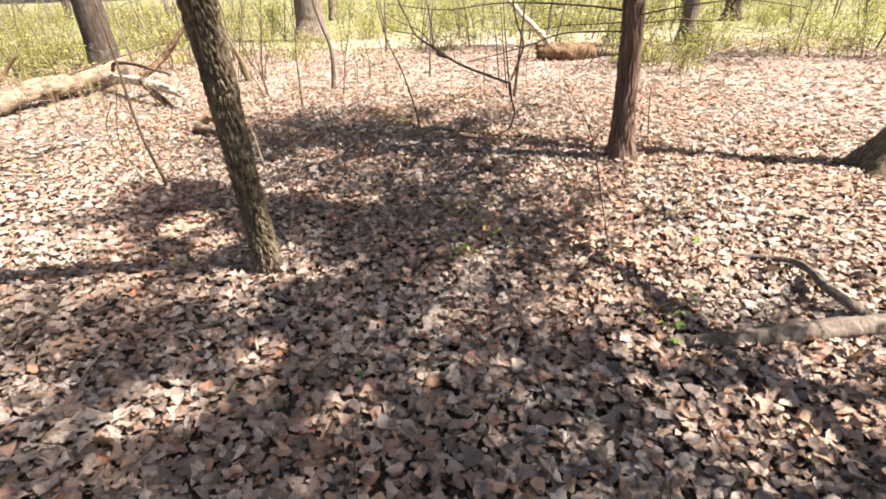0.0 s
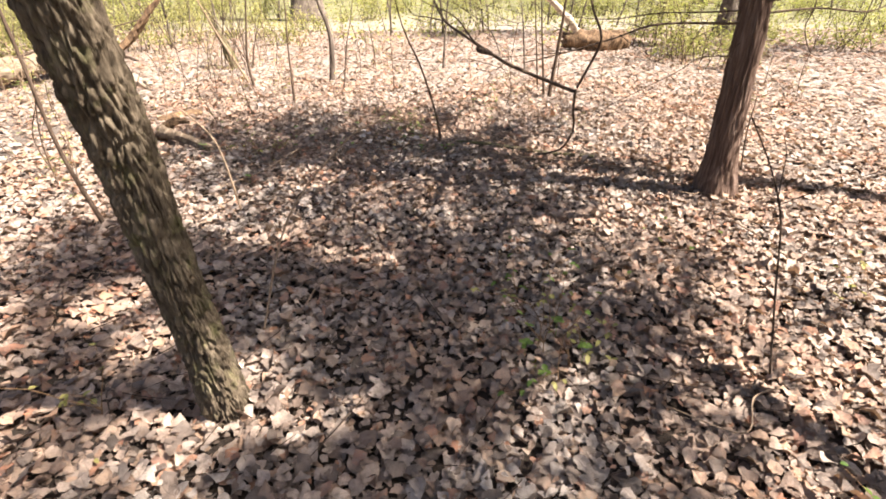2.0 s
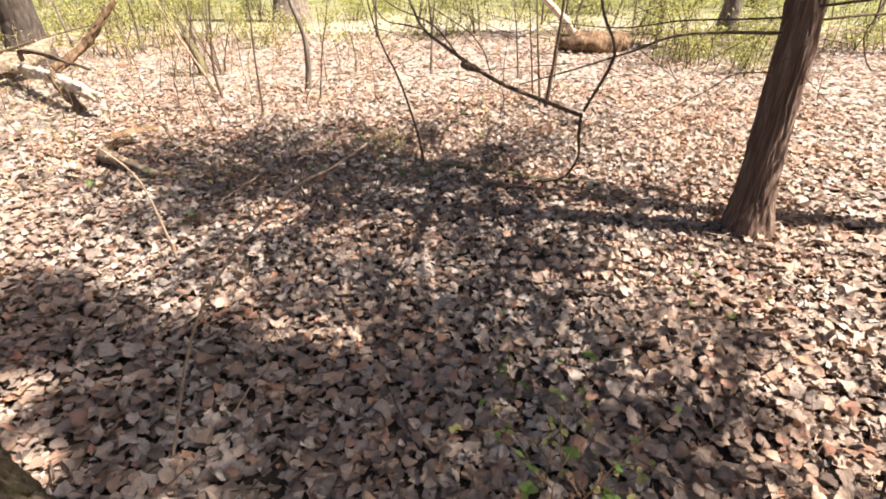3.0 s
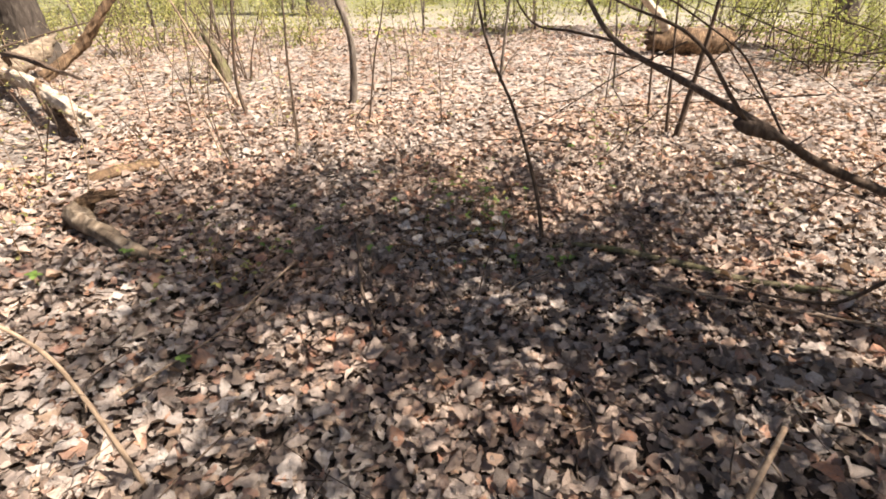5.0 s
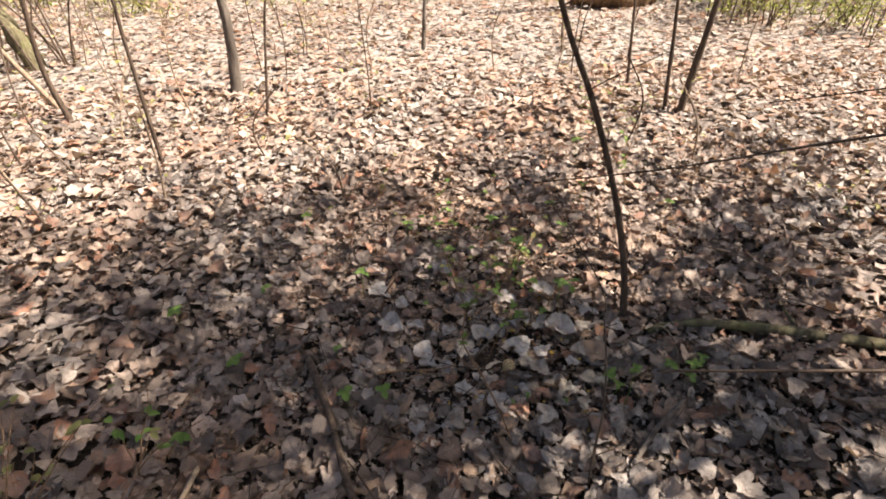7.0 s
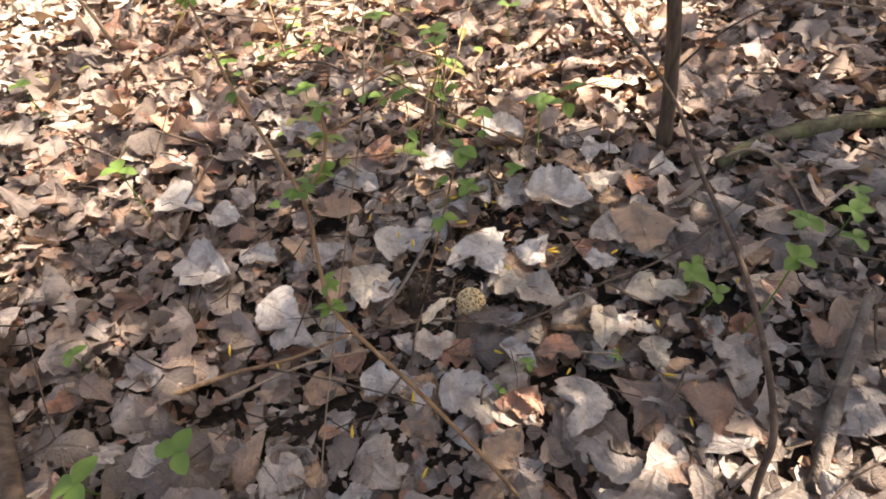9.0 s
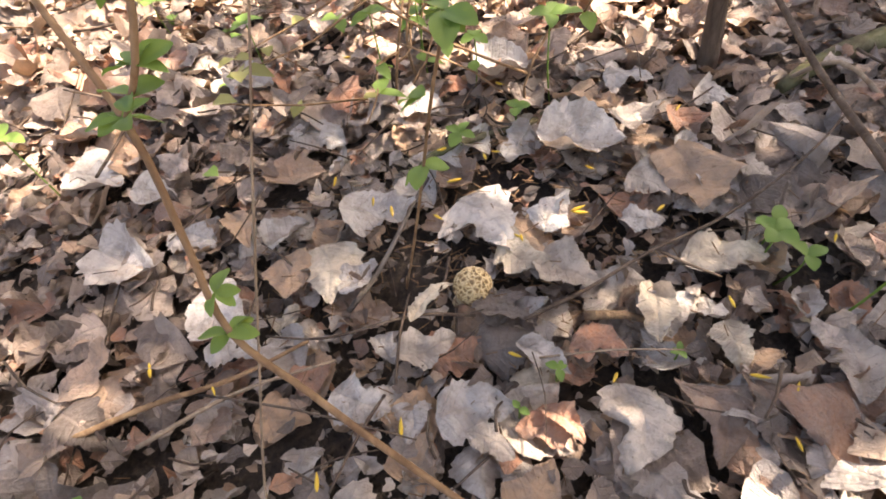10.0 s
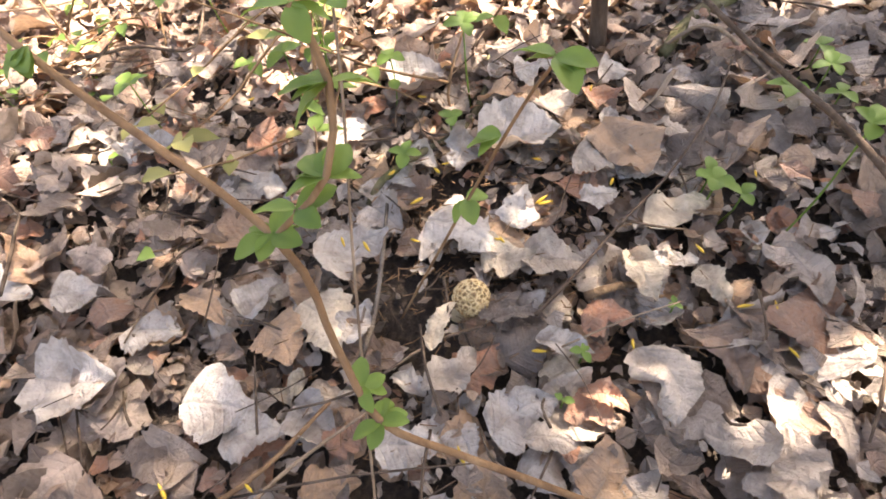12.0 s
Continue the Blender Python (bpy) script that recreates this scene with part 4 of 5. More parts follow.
for _ in range(420):
    x, y = g.uniform(-1.2, 0.5), g.uniform(6.0, 7.4)
    z = gz(x, y) + g.uniform(0.02, 0.065)
    a, ln = g.uniform(0, 6.28), g.uniform(0.02, 0.11)
    b0 = Vector((x, y, z))
    d = Vector((math.cos(a), math.sin(a), g.uniform(-0.15, 0.15)))
    c = b0 + d * ln * 0.5 + rand_way(g) * 0.006
    r = g.uniform(0.0006, 0.0019)
    tw.tube([(*b0, r), (*c, r * 0.9), (*(b0 + d * ln), r * 0.6)], 5, 0.02, 0.3)
ob = part("twig_litter", tw.mesh("twig_litter", M_TWIG), ground, "fine broken brown twigs among the leaves")
ob["kind"] = "stuff"

# longer thin twigs across the open litter
tw = Build()
g = random.Random(63)
for _ in range(620):
    x, y = g.uniform(-3.6, 4.2), g.uniform(0.9, 9.5)
    b0 = Vector((x, y, gz(x, y) + g.uniform(0.03, 0.06)))
    a, ln = g.uniform(0, 6.28), g.uniform(0.08, 0.45)
    d = Vector((math.cos(a), math.sin(a), g.uniform(-0.02, 0.12)))
    r = g.uniform(0.0012, 0.0034)
    tw.tube([(*b0, r), (*(b0 + d * ln * 0.5 + rand_way(g) * 0.03 * ln), r * 0.9), (*(b0 + d * ln), r * 0.5)], 5, 0.05, 0.3)
ob = part("twig_litter", tw.mesh("twig_litter", M_TWIG), ground, "thin dark twigs lying across the leaves")
ob["kind"] = "stuff"

# fine needle debris
deb = Build()
g = random.Random(62)
for _ in range(900):
    x, y = g.gauss(-0.36, 0.17), g.gauss(6.52, 0.13)
    z = gz(x, y) + g.uniform(0.01, 0.05)
    a, ln = g.uniform(0, 6.28), g.uniform(0.006, 0.022)
    d = Vector((math.cos(a), math.sin(a), g.uniform(-0.2, 0.4)))
    deb.tube([(x, y, z, 0.0007), (*(Vector((x, y, z)) + d * ln), 0.0005)], 4, 0.02)
ob = part("needle_debris", deb.mesh("needle_debris", M_SHOOT), ground, "fine brown needles and chaff on bare soil")
ob["kind"] = "stuff"


# ---- undergrowth and far woods ----
def shrub(seed, h, spread, stems, leaves, size):
    g = random.Random(seed)
    st, lv = Build(), Build()
    for i in range(stems):
        a, x, y = g.uniform(0, 6.28), g.gauss(0, spread * 0.3), g.gauss(0, spread * 0.3)
        p, pts = Vector((x, y, -0.03)), []
        d = Vector((math.cos(a) * 0.35, math.sin(a) * 0.35, 1)).normalized()
        top = h * g.uniform(0.5, 1.1)
        for k in range(5):
            pts.append((*p, 0.008 * (1 - k / 5) + 0.0015))
            d = (d + rand_way(g) * 0.18).normalized()
            p = p + d * top / 4
        st.tube(pts, 5, 0.2)
        for k in range(leaves // stems):
            t = g.uniform(0.15, 1.0) * 4
            j = min(3, int(t))
            q = Vector(pts[j][:3]).lerp(Vector(pts[j + 1][:3]), t - j) + rand_way(g) * g.uniform(0.02, 0.28) * spread
            if q.z > 0.03:
                lv.chip(q, rand_way(g, 0.5), rand_way(g), g.uniform(0.6, 1.3) * size, size * 0.65)
    return st, lv


shrub_kinds = []
for i, (h, sp, n, lvs) in enumerate(((1.0, 0.9, 12, 620), (1.5, 1.0, 12, 760), (0.6, 1.0, 14, 560), (2.0, 1.2, 12, 760))):
    ob = thing("shrub", "leafy shrub with fresh yellow-green spring leaves", "shrub", "undergrowth")
    st, lv = shrub(70 + i, h, sp, n, lvs, 0.05)
    part("stem_clump", st.mesh("stem_clump", M_TWIG), ob)["kind"] = "stuff"
    part("foliage", lv.mesh("foliage", M_SPRING, False), ob)["kind"] = "stuff"
    shrub_kinds.append(ob)
g = random.Random(71)
placed = 0
while placed < 380:
    y = 9.0 + 45.0 * g.random() ** 1.7
    x = g.uniform(-8 - 0.75 * y, 8 + 0.75 * y)
    edge = 13.0 - 0.33 * max(0.0, x - 3) + (1.5 * math.sin(x * 0.9)) + (0 if x > -4 else 0.25 * (x + 4))
    edge = max(edge, 9.3)
    if y < edge or (abs(x + 1) < 3.0 and y < 16):
        continue
    k = shrub_kinds[g.choice((0, 1, 2, 2, 0, 3 if y > 20 else 2))]
    s = g.uniform(0.7, 1.3)
    m = pose(x, y, gz(x, y), 0, 0, g.uniform(0, 360)) @ Matrix.Scale(s, 4)
    if placed < 4:
        shrub_kinds[placed].matrix_basis = m
    else:
        c = copy_thing(k, m)
        c.scale = (s, s, s)
    placed += 1


far = Build()
g = random.Random(72)
for _ in range(46000):
    y = 14.0 + 60 * g.random() ** 1.7
    x = g.uniform(-1, 1) * (14 + y * 0.95)
    if noise.noise((x * 0.25, y * 0.25, 6)) < -0.15:
        continue
    far.chip((x, y, g.uniform(0.02, 1.4) * g.uniform(0.2, 1.0) * min(1, (y - 12) / 10)), rand_way(g, 0.6), rand_way(g), (0.5 + y / 40) * g.uniform(0.06, 0.14), (0.5 + y / 40) * g.uniform(0.04, 0.09))
tagged(new("far_undergrowth", far.mesh("far_undergrowth", M_SPRING, False)), "yellow-green spring undergrowth far among the trees", "undergrowth", kind="stuff")


stems = Build()
g = random.Random(73)
for _ in range(520):
    y = 13.5 + 40 * g.random() ** 1.5
    x = g.uniform(-1, 1) * (6 + y * 0.95)
    if noise.noise((x * 0.3, y * 0.3, 2)) < -0.1 or (abs(x) < 4 and y < 15):
        continue
    h, a, r = g.uniform(1.2, 4.5), g.uniform(-0.35, 0.35), g.uniform(0.008, 0.035)
    stems.tube([(x, y, -0.05, r), (x + a * h * 0.4, y, h * 0.45, r * 0.7), (x + a * h + g.uniform(-0.2, 0.2), y + g.uniform(-0.3, 0.3), h, r * 0.3)], 5, 0.4)
    for _ in range(3):
        z = g.uniform(0.3, 0.9) * h
        q = Vector((x + a * z, y, z))
        e = q + (rand_way(g, 0.4) + Vector((0, 0, 0.5))) * g.uniform(0.3, 1.0)
        stems.tube([(*q, r * 0.4), (*((q + e) / 2 + rand_way(g) * 0.05), r * 0.3), (*e, r * 0.12)], 4, 0.4)
tagged(new("far_brush", stems.mesh("far_brush", M_BARK_G)), "thin grey-brown stems of brush far among the trees", "brush", kind="stuff")


def forest_tree(seed, r, height, bark=None):
    g = random.Random(seed)
    ob = thing("forest_tree", "tall grey-barked tree with thin spring foliage", "tree", "far woods")
    lean = g.uniform(-0.6, 0.6)
    part("trunk", Build().tube([(0, 0, -0.15, r * 1.3), (0, 0, 0.25, r * 1.05), (lean * 0.2, 0, height * 0.3, r * 0.85), (lean, 0, height, r * 0.2)], 28, 0.10, 0.05, 0.02, 0.45).mesh("trunk", bark or M_BARK_G), ob)
    s, l = spray_crown(g, (lean * 0.6, 0, height * 0.5), height * 0.28, height * 0.5, 26, (0.12, 0.08, 5), 16, 0.1)
    part("limb_work", s.mesh("limb_work", M_BARK_G), ob)["kind"] = "stuff"
    part("crown", l.mesh("crown", M_SPRING, False), ob)["kind"] = "stuff"
    return ob


kinds = [forest_tree(81, 0.31, 12.0, M_BARK_D), forest_tree(82, 0.2, 10.0), forest_tree(83, 0.5, 15.0)]
spots_t = [(0, -8.0, 12.1, 20), (1, 6.6, 15.8, 120), (2, -5.5, 20.2, 10)]
g = random.Random(84)
while len(spots_t) < 34:
    y = g.uniform(-14, 60)
    x = g.uniform(-36, 36)
    near = -9 < x < 9 and y < 17
    shades = x > 0 and -8 < y < 12 and x < 20
    if near or shades:
        continue
    spots_t.append((g.choice((0, 1, 1)), x, y, g.uniform(0, 360)))
for i, (k, x, y, a) in enumerate(spots_t):
    m = pose(x, y, gz(x, y), 0, 0, a)
    if i < 3:
        kinds[k].matrix_basis = m
    else:
        copy_thing(kinds[k], m)


# ---- green seedlings ----
def leaflet_mesh(length, width, fold=0.25, bend=0.3):
    b = Build()
    rows, cols = 6, 4
    for i in range(rows + 1):
        u = i / rows
        w = width * 0.5 * math.sin(math.pi * min(1, u * 0.97 + 0.015)) ** 0.7
        for j in range(cols + 1):
            s = 2 * j / cols - 1
            b.v.append((u * length, s * w, fold * abs(s) * w - bend * length * u * u + 0.02 * length * math.sin(u * 9 + s * 3)))
    for i in range(rows):
        for j in range(cols):
            a = i * (cols + 1) + j
            b.f.append((a, a + 1, a + cols + 2, a + cols + 1))
    return b


def seedling(x, y, z, size, leaves, seed, label="small green trifoliate seedling", stem=None, mat=None, tilt=0.2):
    """A stalk with a whorl of leaflets."""
    z += 0.018
    g = random.Random(seed)
    ob = thing("seedling", label, "seedling", "seedlings")
    z0 = gz(x, y)
    if z > z0 + 0.012:
        part("stem", Build().tube([(x + g.uniform(-0.02, 0.02), y + 0.01, z0 - 0.01, 0.0014), (x, y, (z + z0) / 2, 0.0012), (x, y, z, 0.001)], 5, 0.02).mesh("stem", M_SEEDLING), ob)
    a0 = g.uniform(0, 360)
    for k in range(leaves):
        me = leaflet_mesh(size * g.uniform(0.85, 1.1), size * g.uniform(0.7, 0.9)).mesh("leaflet", mat or M_SEEDLING)
        lf = part("leaflet", me, ob)
        lf.matrix_basis = pose(x, y, z, g.uniform(-12, 12), -g.uniform(0, 25) * tilt * 5, a0 + 360 * k / leaves + g.uniform(-15, 15))
    return ob


seedling(-0.352, 6.655, 0.075, 0.021, 4, 1)
seedling(-0.266, 6.656, 0.078, 0.022, 3, 2)
for i, (x, y, z, s, n) in enumerate(((-0.139, 6.35, 0.075, 0.022, 3), (0.06, 6.35, 0.08, 0.026, 4), (0.12, 6.33, 0.09, 0.024, 4), (0.17, 6.36, 0.08, 0.024, 3), (0.10, 6.30, 0.07, 0.022, 3),
                                     (-0.41, 6.325, 0.05, 0.012, 3), (-0.30, 6.29, 0.045, 0.009, 3), (-0.46, 6.31, 0.045, 0.01, 2), (-0.13, 6.31, 0.06, 0.02, 3),
                                     (-0.55, 7.0, 0.14, 0.03, 4), (-0.35, 7.15, 0.18, 0.03, 4), (-0.25, 6.98, 0.12, 0.03, 4), (-0.05, 7.1, 0.15, 0.03, 3), (-0.7, 7.3, 0.1, 0.03, 4),
                                     (-1.3, 6.55, 0.1, 0.03, 4), (-1.55, 6.8, 0.12, 0.03, 4), (-1.15, 7.4, 0.12, 0.03, 3), (0.2, 7.5, 0.12, 0.03, 4), (0.55, 7.3, 0.1, 0.03, 4), (0.35, 8.0, 0.15, 0.035, 4),
                                     (-2.3, 6.2, 0.1, 0.04, 4), (-2.6, 5.9, 0.12, 0.04, 4), (0.65, 3.35, 0.12, 0.035, 4), (0.8, 3.45, 0.18, 0.035, 4), (0.72, 3.2, 0.1, 0.035, 3), (0.9, 3.3, 0.16, 0.035, 4),
                                     (0.25, 1.95, 0.05, 0.03, 4), (1.85, 2.32, 0.1, 0.03, 5), (1.8, 2.22, 0.08, 0.03, 4), (2.3, 3.3, 0.1, 0.035, 4), (-1.5, 5.4, 0.1, 0.035, 4), (-0.9, 6.9, 0.14, 0.03, 3),
                                     (-0.315, 6.863, 0.25, 0.032, 4), (-0.30, 6.89, 0.22, 0.028, 3), (-0.40, 6.80, 0.19, 0.026, 4), (-0.269, 6.767, 0.13, 0.024, 3), (-0.197, 6.691, 0.17, 0.026, 4), (-0.843, 6.375, 0.08, 0.030, 3),
                                     (-0.955, 6.386, 0.08, 0.032, 3), (-0.993, 6.596, 0.06, 0.02, 3), (-0.134, 6.246, 0.20, 0.02, 4), (-0.15, 6.338, 0.08, 0.022, 4), (-1.285, 6.978, 0.05, 0.024, 3))):
    seedling(x, y, z, s, n, 10 + i, label="small fresh green seedling in the litter", tilt=0.3)


def shoot(label, pts, r, nodes, size, seed, mat=M_SHOOT, twigs=()):
    """A woody shoot with leaf clusters at its nodes."""
    g = random.Random(seed)
    ob = thing("leafy_shoot", label, "shoot")
    n = len(pts) - 1
    part("stem", Build().tube([(*p, r * (1 - 0.5 * i / n)) for i, p in enumerate(pts)], 10, 0.012, 0.10).mesh("stem", mat), ob)
    for side in twigs:
        part("side_twig", Build().tube([(*p, r * 0.5) for p in side], 8, 0.01, 0.1).mesh("side_twig", mat), ob)
    for (x, y, z), count in nodes:
        for k in range(count):
            s = size * g.uniform(0.75, 1.15)
            me = leaflet_mesh(s, s * 0.62, 0.3, 0.2).mesh("leaf", M_SEEDLING)
            lf = part("leaf", me, ob)
            lf.matrix_basis = pose(x, y, z, g.uniform(-25, 25), g.uniform(-20, 25), g.uniform(0, 360))
    return ob


shoot("slim brown shoot with fresh green leaf clusters", [(-0.47, 6.17, -0.03), (-0.52, 6.215, 0.13), (-0.565, 6.263, 0.235), (-0.592, 6.30, 0.275), (-0.611, 6.325, 0.315), (-0.607, 6.345, 0.36), (-0.602, 6.365, 0.41), (-0.625, 6.45, 0.46), (-0.64, 6.56, 0.50)],
      0.0024, [((-0.611, 6.325, 0.316), 7), ((-0.608, 6.335, 0.335), 4), ((-0.602, 6.365, 0.412), 6), ((-0.593, 6.356, 0.424), 4), ((-0.583, 6.347, 0.437), 6), ((-0.571, 6.35, 0.462), 6), ((-0.57, 6.36, 0.48), 4), ((-0.625, 6.45, 0.461), 4), ((-0.64, 6.56, 0.50), 5)], 0.0135, 5, twigs=[[(-0.602, 6.365, 0.41), (-0.583, 6.347, 0.437), (-0.571, 6.35, 0.462), (-0.57, 6.36, 0.48)]])
shoot("thin grey stem crossing a leafy shoot", [(-0.72, 6.28, 0.0), (-0.664, 6.312, 0.15), (-0.62, 6.345, 0.25), (-0.575, 6.378, 0.35), (-0.53, 6.41, 0.45), (-0.50, 6.45, 0.55)], 0.0010, [((-0.53, 6.41, 0.45), 2)], 0.016, 8, M_TWIG_PALE)
shoot("thin shoot with green leaves", [(-0.50, 6.52, 0.0), (-0.485, 6.44, 0.2), (-0.476, 6.365, 0.38), (-0.472, 6.345, 0.42)], 0.0014, [((-0.474, 6.346, 0.421), 5), ((-0.48, 6.37, 0.37), 3), ((-0.48, 6.40, 0.30), 3)], 0.019, 6)
shoot("leaning brown stem with few leaves", [(-0.33, 6.03, 0.0), (-0.30, 6.09, 0.14), (-0.28, 6.123, 0.205), (-0.235, 6.23, 0.26), (-0.19, 6.36, 0.285), (-0.15, 6.47, 0.31), (-0.19, 6.60, 0.40), (-0.26, 6.72, 0.5)],
      0.0034, [((-0.26, 6.72, 0.5), 3)], 0.022, 7, M_TWIG)
# thin pale stem slanting across the way
thin = thing("leafless_stem", "thin pale leafless stem leaning over the leaves", "stem")
part("stem", Build().tube([(-0.66, 3.46, -0.02, 0.006), (-0.52, 3.72, 0.55, 0.0055), (-0.27, 4.025, 0.86, 0.005), (-0.10, 4.2, 0.93, 0.0045), (0.10, 4.44, 1.02, 0.0035)], 8, 0.04, 0.1).mesh("stem", M_TWIG_PALE), thin)


# ---- morel ----
def morel_mesh():
    """Cap with pale ridges round deep pits, pointed at the top."""
    b = Build()
    rows, seg = 56, 80
    for i in range(rows + 1):
        u = i / rows
        prof = 0.0225 * math.sin(math.pi * (0.10 + 0.88 * u)) ** 0.6 if u < 1 else 0.001
        for k in range(seg):
            an = 2 * math.pi * k / seg
            c = Vector((math.cos(an) * prof, math.sin(an) * prof, 0.005 + 0.046 * u))
            ds = sorted(noise.voronoi(c * 175)[0][:2])
            pit = min(1.0, (ds[1] - ds[0]) * 2.2)
            r = max(prof - 0.0045 * pit, 0.0008)
            b.v.append((math.cos(an) * r, math.sin(an) * r, c.z))
    for i in range(rows):
        for k in range(seg):
            j = (k + 1) % seg
            b.f.append((i * seg + k, i * seg + j, (i + 1) * seg + j, (i + 1) * seg + k))
    return b


mm = Nodes("morel_cap")
edge = mm.add("ShaderNodeTexVoronoi", [("Vector", mm.t.nodes.new("ShaderNodeTexCoord").outputs["Object"])], Scale=175.0)
edge.feature = "DISTANCE_TO_EDGE"
cap_col = mm.ramp(edge.outputs["Distance"], [(0.03, (0.78, 0.60, 0.33)), (0.14, (0.50, 0.32, 0.13)), (0.34, (0.12, 0.06, 0.025))])
cap_col = mm.mix(mm.math("MULTIPLY", mm.noise(160.0, 4), 0.4), cap_col, (0.42, 0.28, 0.12))
mm.put(cap_col, mm.bsdf, "Base Color")
mm.bsdf.inputs["Roughness"].default_value = 0.7
morel = thing("morel", "small yellow honeycombed morel sunk among dead leaves", "mushroom", at=(-0.442, 6.462, gz(-0.442, 6.462) + 0.012))
morel.rotation_euler = (radians(14), radians(16), 0)
part("cap", morel_mesh().mesh("cap", mm.mat), morel)
ms = Nodes("morel_stalk")
ms.put(ms.mix(ms.math("MULTIPLY", ms.noise(120.0, 4), 0.6), (0.66, 0.54, 0.34), (0.44, 0.31, 0.16)), ms.bsdf, "Base Color")
ms.bsdf.inputs["Roughness"].default_value = 0.6
part("stalk", Build().tube([(-0.003, 0, -0.03, 0.0105), (-0.002, 0, -0.015, 0.0100), (0, 0, 0.0, 0.009), (0.001, 0, 0.018, 0.010)], 18, 0.004, 0.22).mesh("stalk", ms.mat), morel, "pale stalk")

# yellow bud scales
mb = Nodes("yellow_bud_scale")
mb.put(mb.mix(mb.math("MULTIPLY", mb.noise(300.0), 0.6), (0.62, 0.40, 0.03), (0.40, 0.22, 0.02)), mb.bsdf, "Base Color")
mb.bsdf.inputs["Roughness"].default_value = 0.45
scale_mesh = Build().tube([(-0.009, 0, 0, 0.0005), (-0.004, 0, 0.001, 0.0022), (0.003, 0, 0.0015, 0.0020), (0.010, 0, 0.003, 0.0004)], 7, 0.003).mesh("bud_scale", mb.mat)
g = random.Random(91)
for i in range(34):
    x, y = (g.gauss(-0.36, 0.14), g.gauss(6.44, 0.13)) if i < 26 else (g.uniform(-1.1, 0.3), g.uniform(6.2, 7.1))
    b = tagged(new("bud_scale", scale_mesh), "bright yellow fallen bud scale", "bud scale", "bud scales")
    b.matrix_basis = pose(x, y, gz(x, y) + 0.052, g.uniform(-20, 20), g.uniform(-20, 20), g.uniform(0, 360)) @ Matrix.Scale(g.uniform(0.6, 1.0), 4)


# ---- dead leaves that lie nearest ----
rng = random.Random(95)
LEAF_SHAPES = []
for i in range(26):
    v, q, uv = dead_leaf_shape(rng, 18, 8, rng.random() < 0.65, 0.45)
    me = bpy.data.meshes.new("dead_leaf")
    me.from_pydata([tuple(map(float, c)) for c in v], [], [tuple(map(int, c)) for c in q])
    me.polygons.foreach_set("use_smooth", [True] * len(me.polygons))
    layer = me.uv_layers.new(name="UVMap")
    layer.data.foreach_set("uv", uv[q.reshape(-1)].ravel())
    me.materials.append(M_LEAF)
    me.update()
    LEAF_SHAPES.append(me)
PALE, GREY, BEIGE, CREAM = (0.70, 0.63, 0.55), (0.50, 0.455, 0.41), (0.56, 0.46, 0.36), (0.68, 0.56, 0.40)
TAN, BROWN, DARK, RUST = (0.50, 0.30, 0.16), (0.22, 0.125, 0.075), (0.10, 0.075, 0.06), (0.42, 0.17, 0.08)


def lay_leaf(x, y, size, turn, tone, lift, tilt=0.2, flip=False, shape=None):
    ob = part("dead_leaf", LEAF_SHAPES[rng.randrange(26) if shape is None else shape], ground)
    f = rng.uniform(0.85, 1.12)
    ob.color = (tone[0] * f, tone[1] * f, tone[2] * f, 1)
    ax = rng.uniform(0, 360)
    q = Matrix.Rotation(min(abs(rng.gauss(0, tilt)), 0.8), 4, Vector((math.cos(ax), math.sin(ax), 0))) @ Matrix.Rotation(radians(turn), 4, "Z") @ (Matrix.Rotation(math.pi, 4, "X") if flip else Matrix.Identity(4))
    ob.matrix_basis = Matrix.Translation((x, y, gz(x, y) + lift)) @ q @ Matrix.Scale(size, 4)


count = 0
while count < 250:
    x, y = rng.uniform(SINGLE[0], SINGLE[1]), rng.uniform(SINGLE[2], SINGLE[3])
    if bare(x, y) or math.hypot((x + 0.442) / 0.045, (y - 6.455) / 0.035) < 1:
        continue
    tone = rng.choice((GREY, GREY, GREY, BEIGE, BEIGE, PALE, CREAM, TAN, TAN, BROWN, BROWN, DARK, DARK, RUST))
    lay_leaf(x, y, rng.uniform(0.034, 0.072), rng.uniform(0, 360), tone, rng.uniform(0.004, 0.04), 0.42, rng.random() < 0.5)
    count += 1

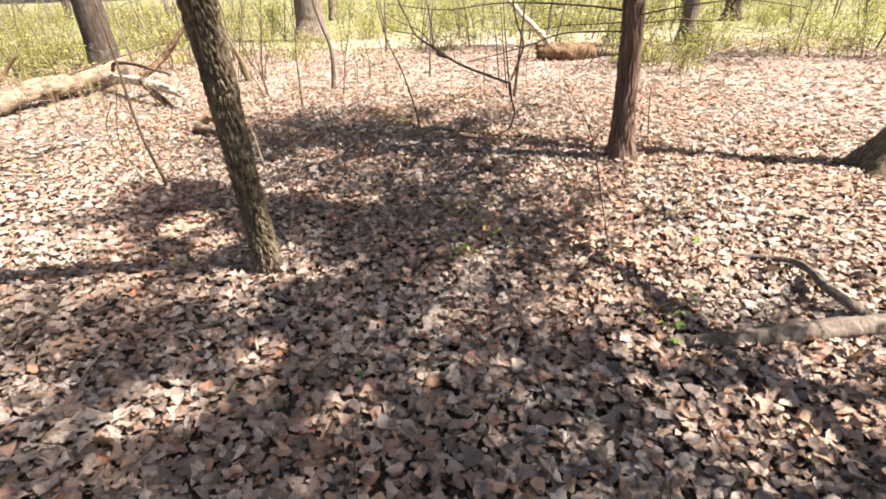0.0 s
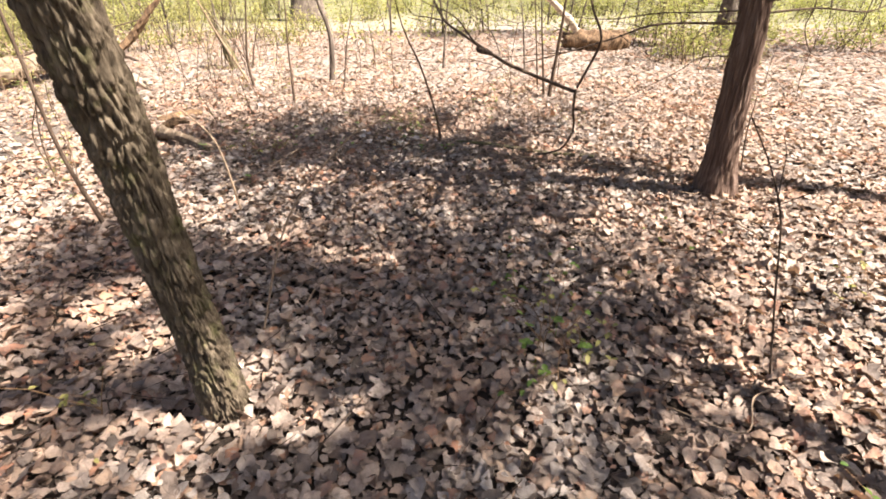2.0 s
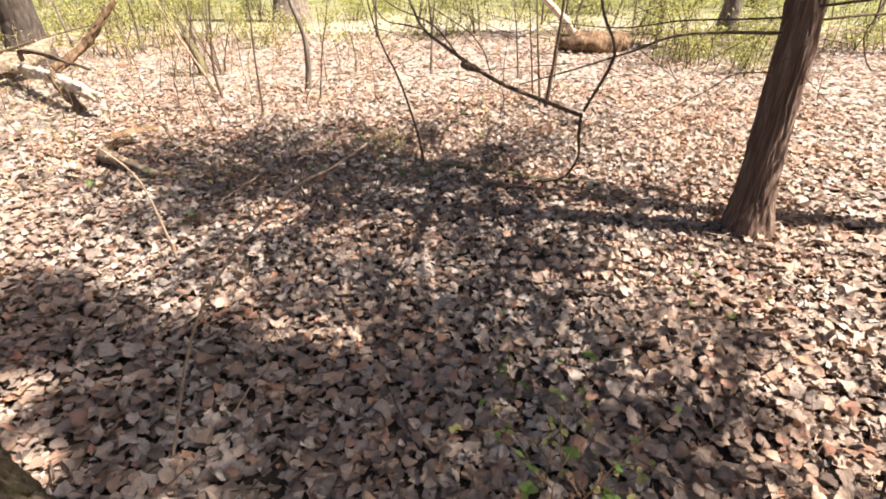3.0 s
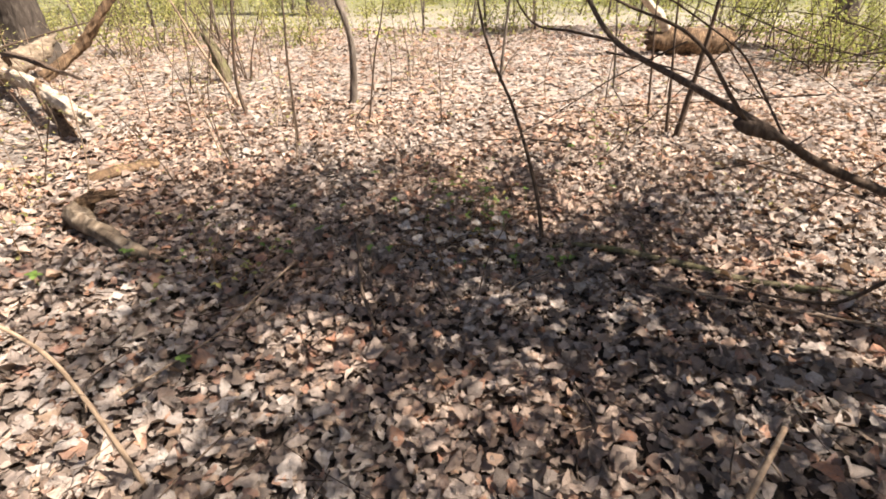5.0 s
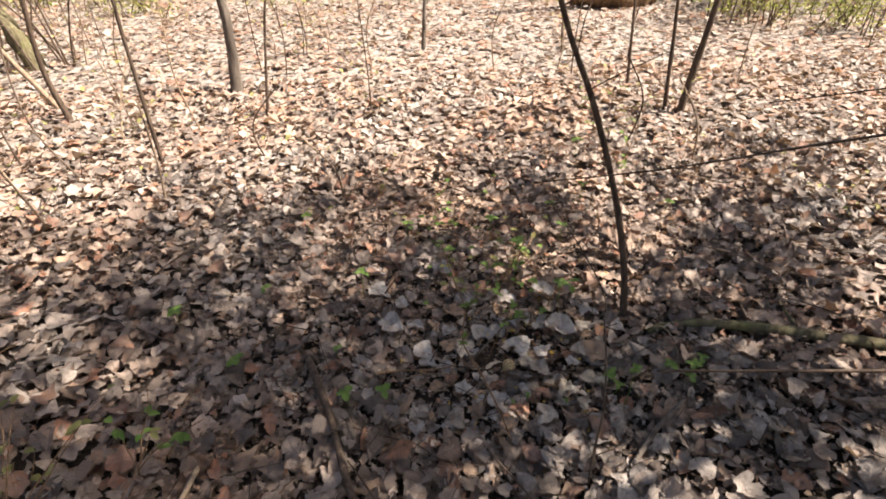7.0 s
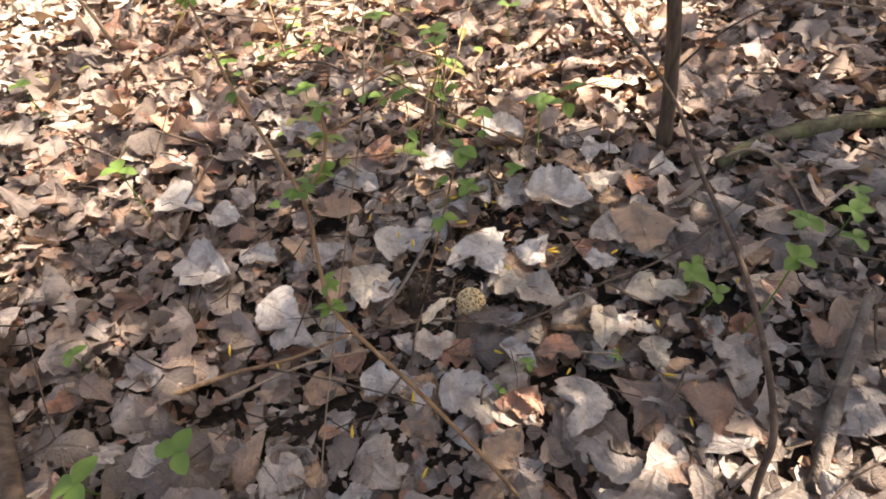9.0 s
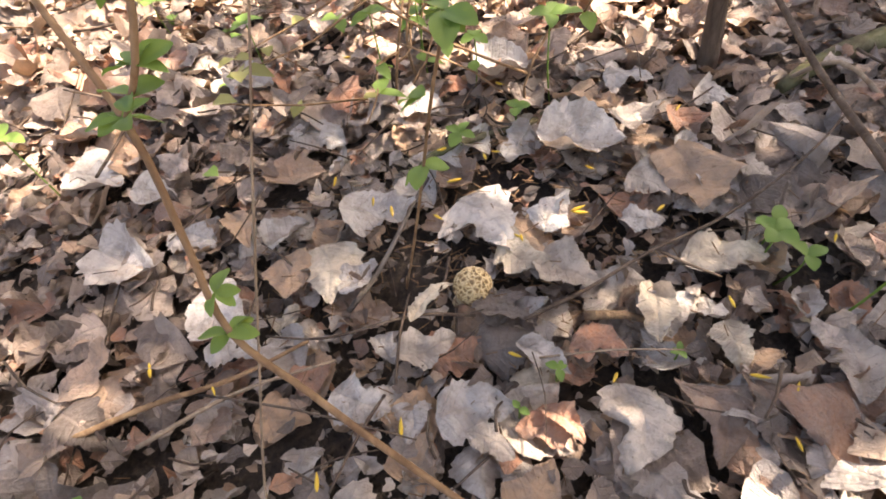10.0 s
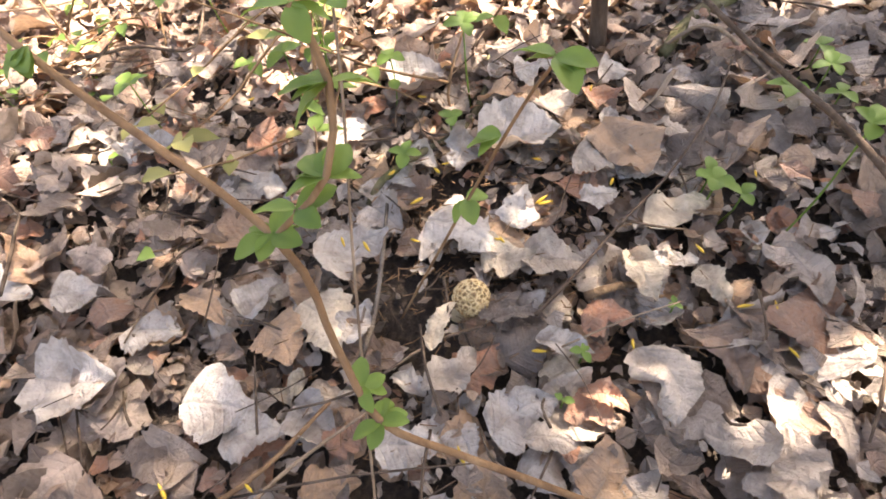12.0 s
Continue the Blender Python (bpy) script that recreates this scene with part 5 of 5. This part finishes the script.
# leaves told apart from the rest
for x, y, size, turn, tone in (
        (-0.222, 6.568, 0.122, -41, PALE), (-0.023, 6.554, 0.054, -55, PALE), (-0.088, 6.533, 0.056, -33, RUST),
        (-0.054, 6.481, 0.053, 5, PALE), (-0.153, 6.454, 0.109, -113, TAN), (-0.195, 6.470, 0.054, -63, BEIGE),
        (-0.228, 6.436, 0.052, -30, PALE), (-0.390, 6.515, 0.099, -78, PALE), (-0.368, 6.461, 0.064, -56, CREAM),
        (-0.306, 6.491, 0.067, 33, PALE), (-0.337, 6.420, 0.075, -56, BEIGE), (-0.190, 6.351, 0.090, -23, CREAM),
        (-0.292, 6.334, 0.075, -125, CREAM), (-0.493, 6.585, 0.090, -17, GREY), (-0.603, 6.623, 0.058, 12, GREY),
        (-0.581, 6.544, 0.085, -98, CREAM), (-0.546, 6.515, 0.054, 20, GREY), (-0.658, 6.664, 0.080, -80, TAN),
        (-0.513, 6.412, 0.070, -6, BEIGE), (-0.423, 6.397, 0.060, -40, DARK), (-0.415, 6.343, 0.060, -62, GREY),
        (-0.497, 6.325, 0.075, -17, GREY), (-0.499, 6.295, 0.050, -56, BEIGE), (-0.386, 6.256, 0.080, -122, BEIGE),
        (-0.330, 6.232, 0.080, -105, BROWN), (-0.432, 6.283, 0.048, -71, RUST), (-0.718, 6.681, 0.072, -41, GREY),
        (-0.859, 7.020, 0.110, -33, GREY), (-0.839, 6.882, 0.100, -43, GREY), (-0.223, 6.765, 0.095, -9, GREY),
        (-0.363, 6.776, 0.080, -35, GREY), (-0.593, 6.388, 0.064, -46, PALE), (-0.363, 6.326, 0.055, -35, RUST),
        (-0.250, 6.272, 0.050, -112, CREAM), (-0.704, 6.546, 0.082, -54, GREY), (-0.756, 6.796, 0.062, -32, PALE),
        (-0.175, 6.632, 0.088, -52, TAN), (-0.624, 6.560, 0.062, -96, TAN), (-0.695, 6.497, 0.064, -28, GREY),
        (-0.278, 6.228, 0.050, -122, BROWN), (-0.797, 6.691, 0.092, -48, GREY), (-0.090, 6.645, 0.074, -36, GREY),
        (-0.520, 6.781, 0.093, -47, GREY), (-0.577, 6.994, 0.110, -60, GREY), (-0.079, 6.437, 0.060, -84, BEIGE),
        (-0.138, 6.566, 0.064, -4, BEIGE),
):
    lay_leaf(x, y, min(size, 0.11), turn, tone, 0.05, 0.13)
# the curled cream leaf that leans on the morel
lay_leaf(-0.487, 6.444, 0.062, 22, CREAM, 0.062, 0.3)
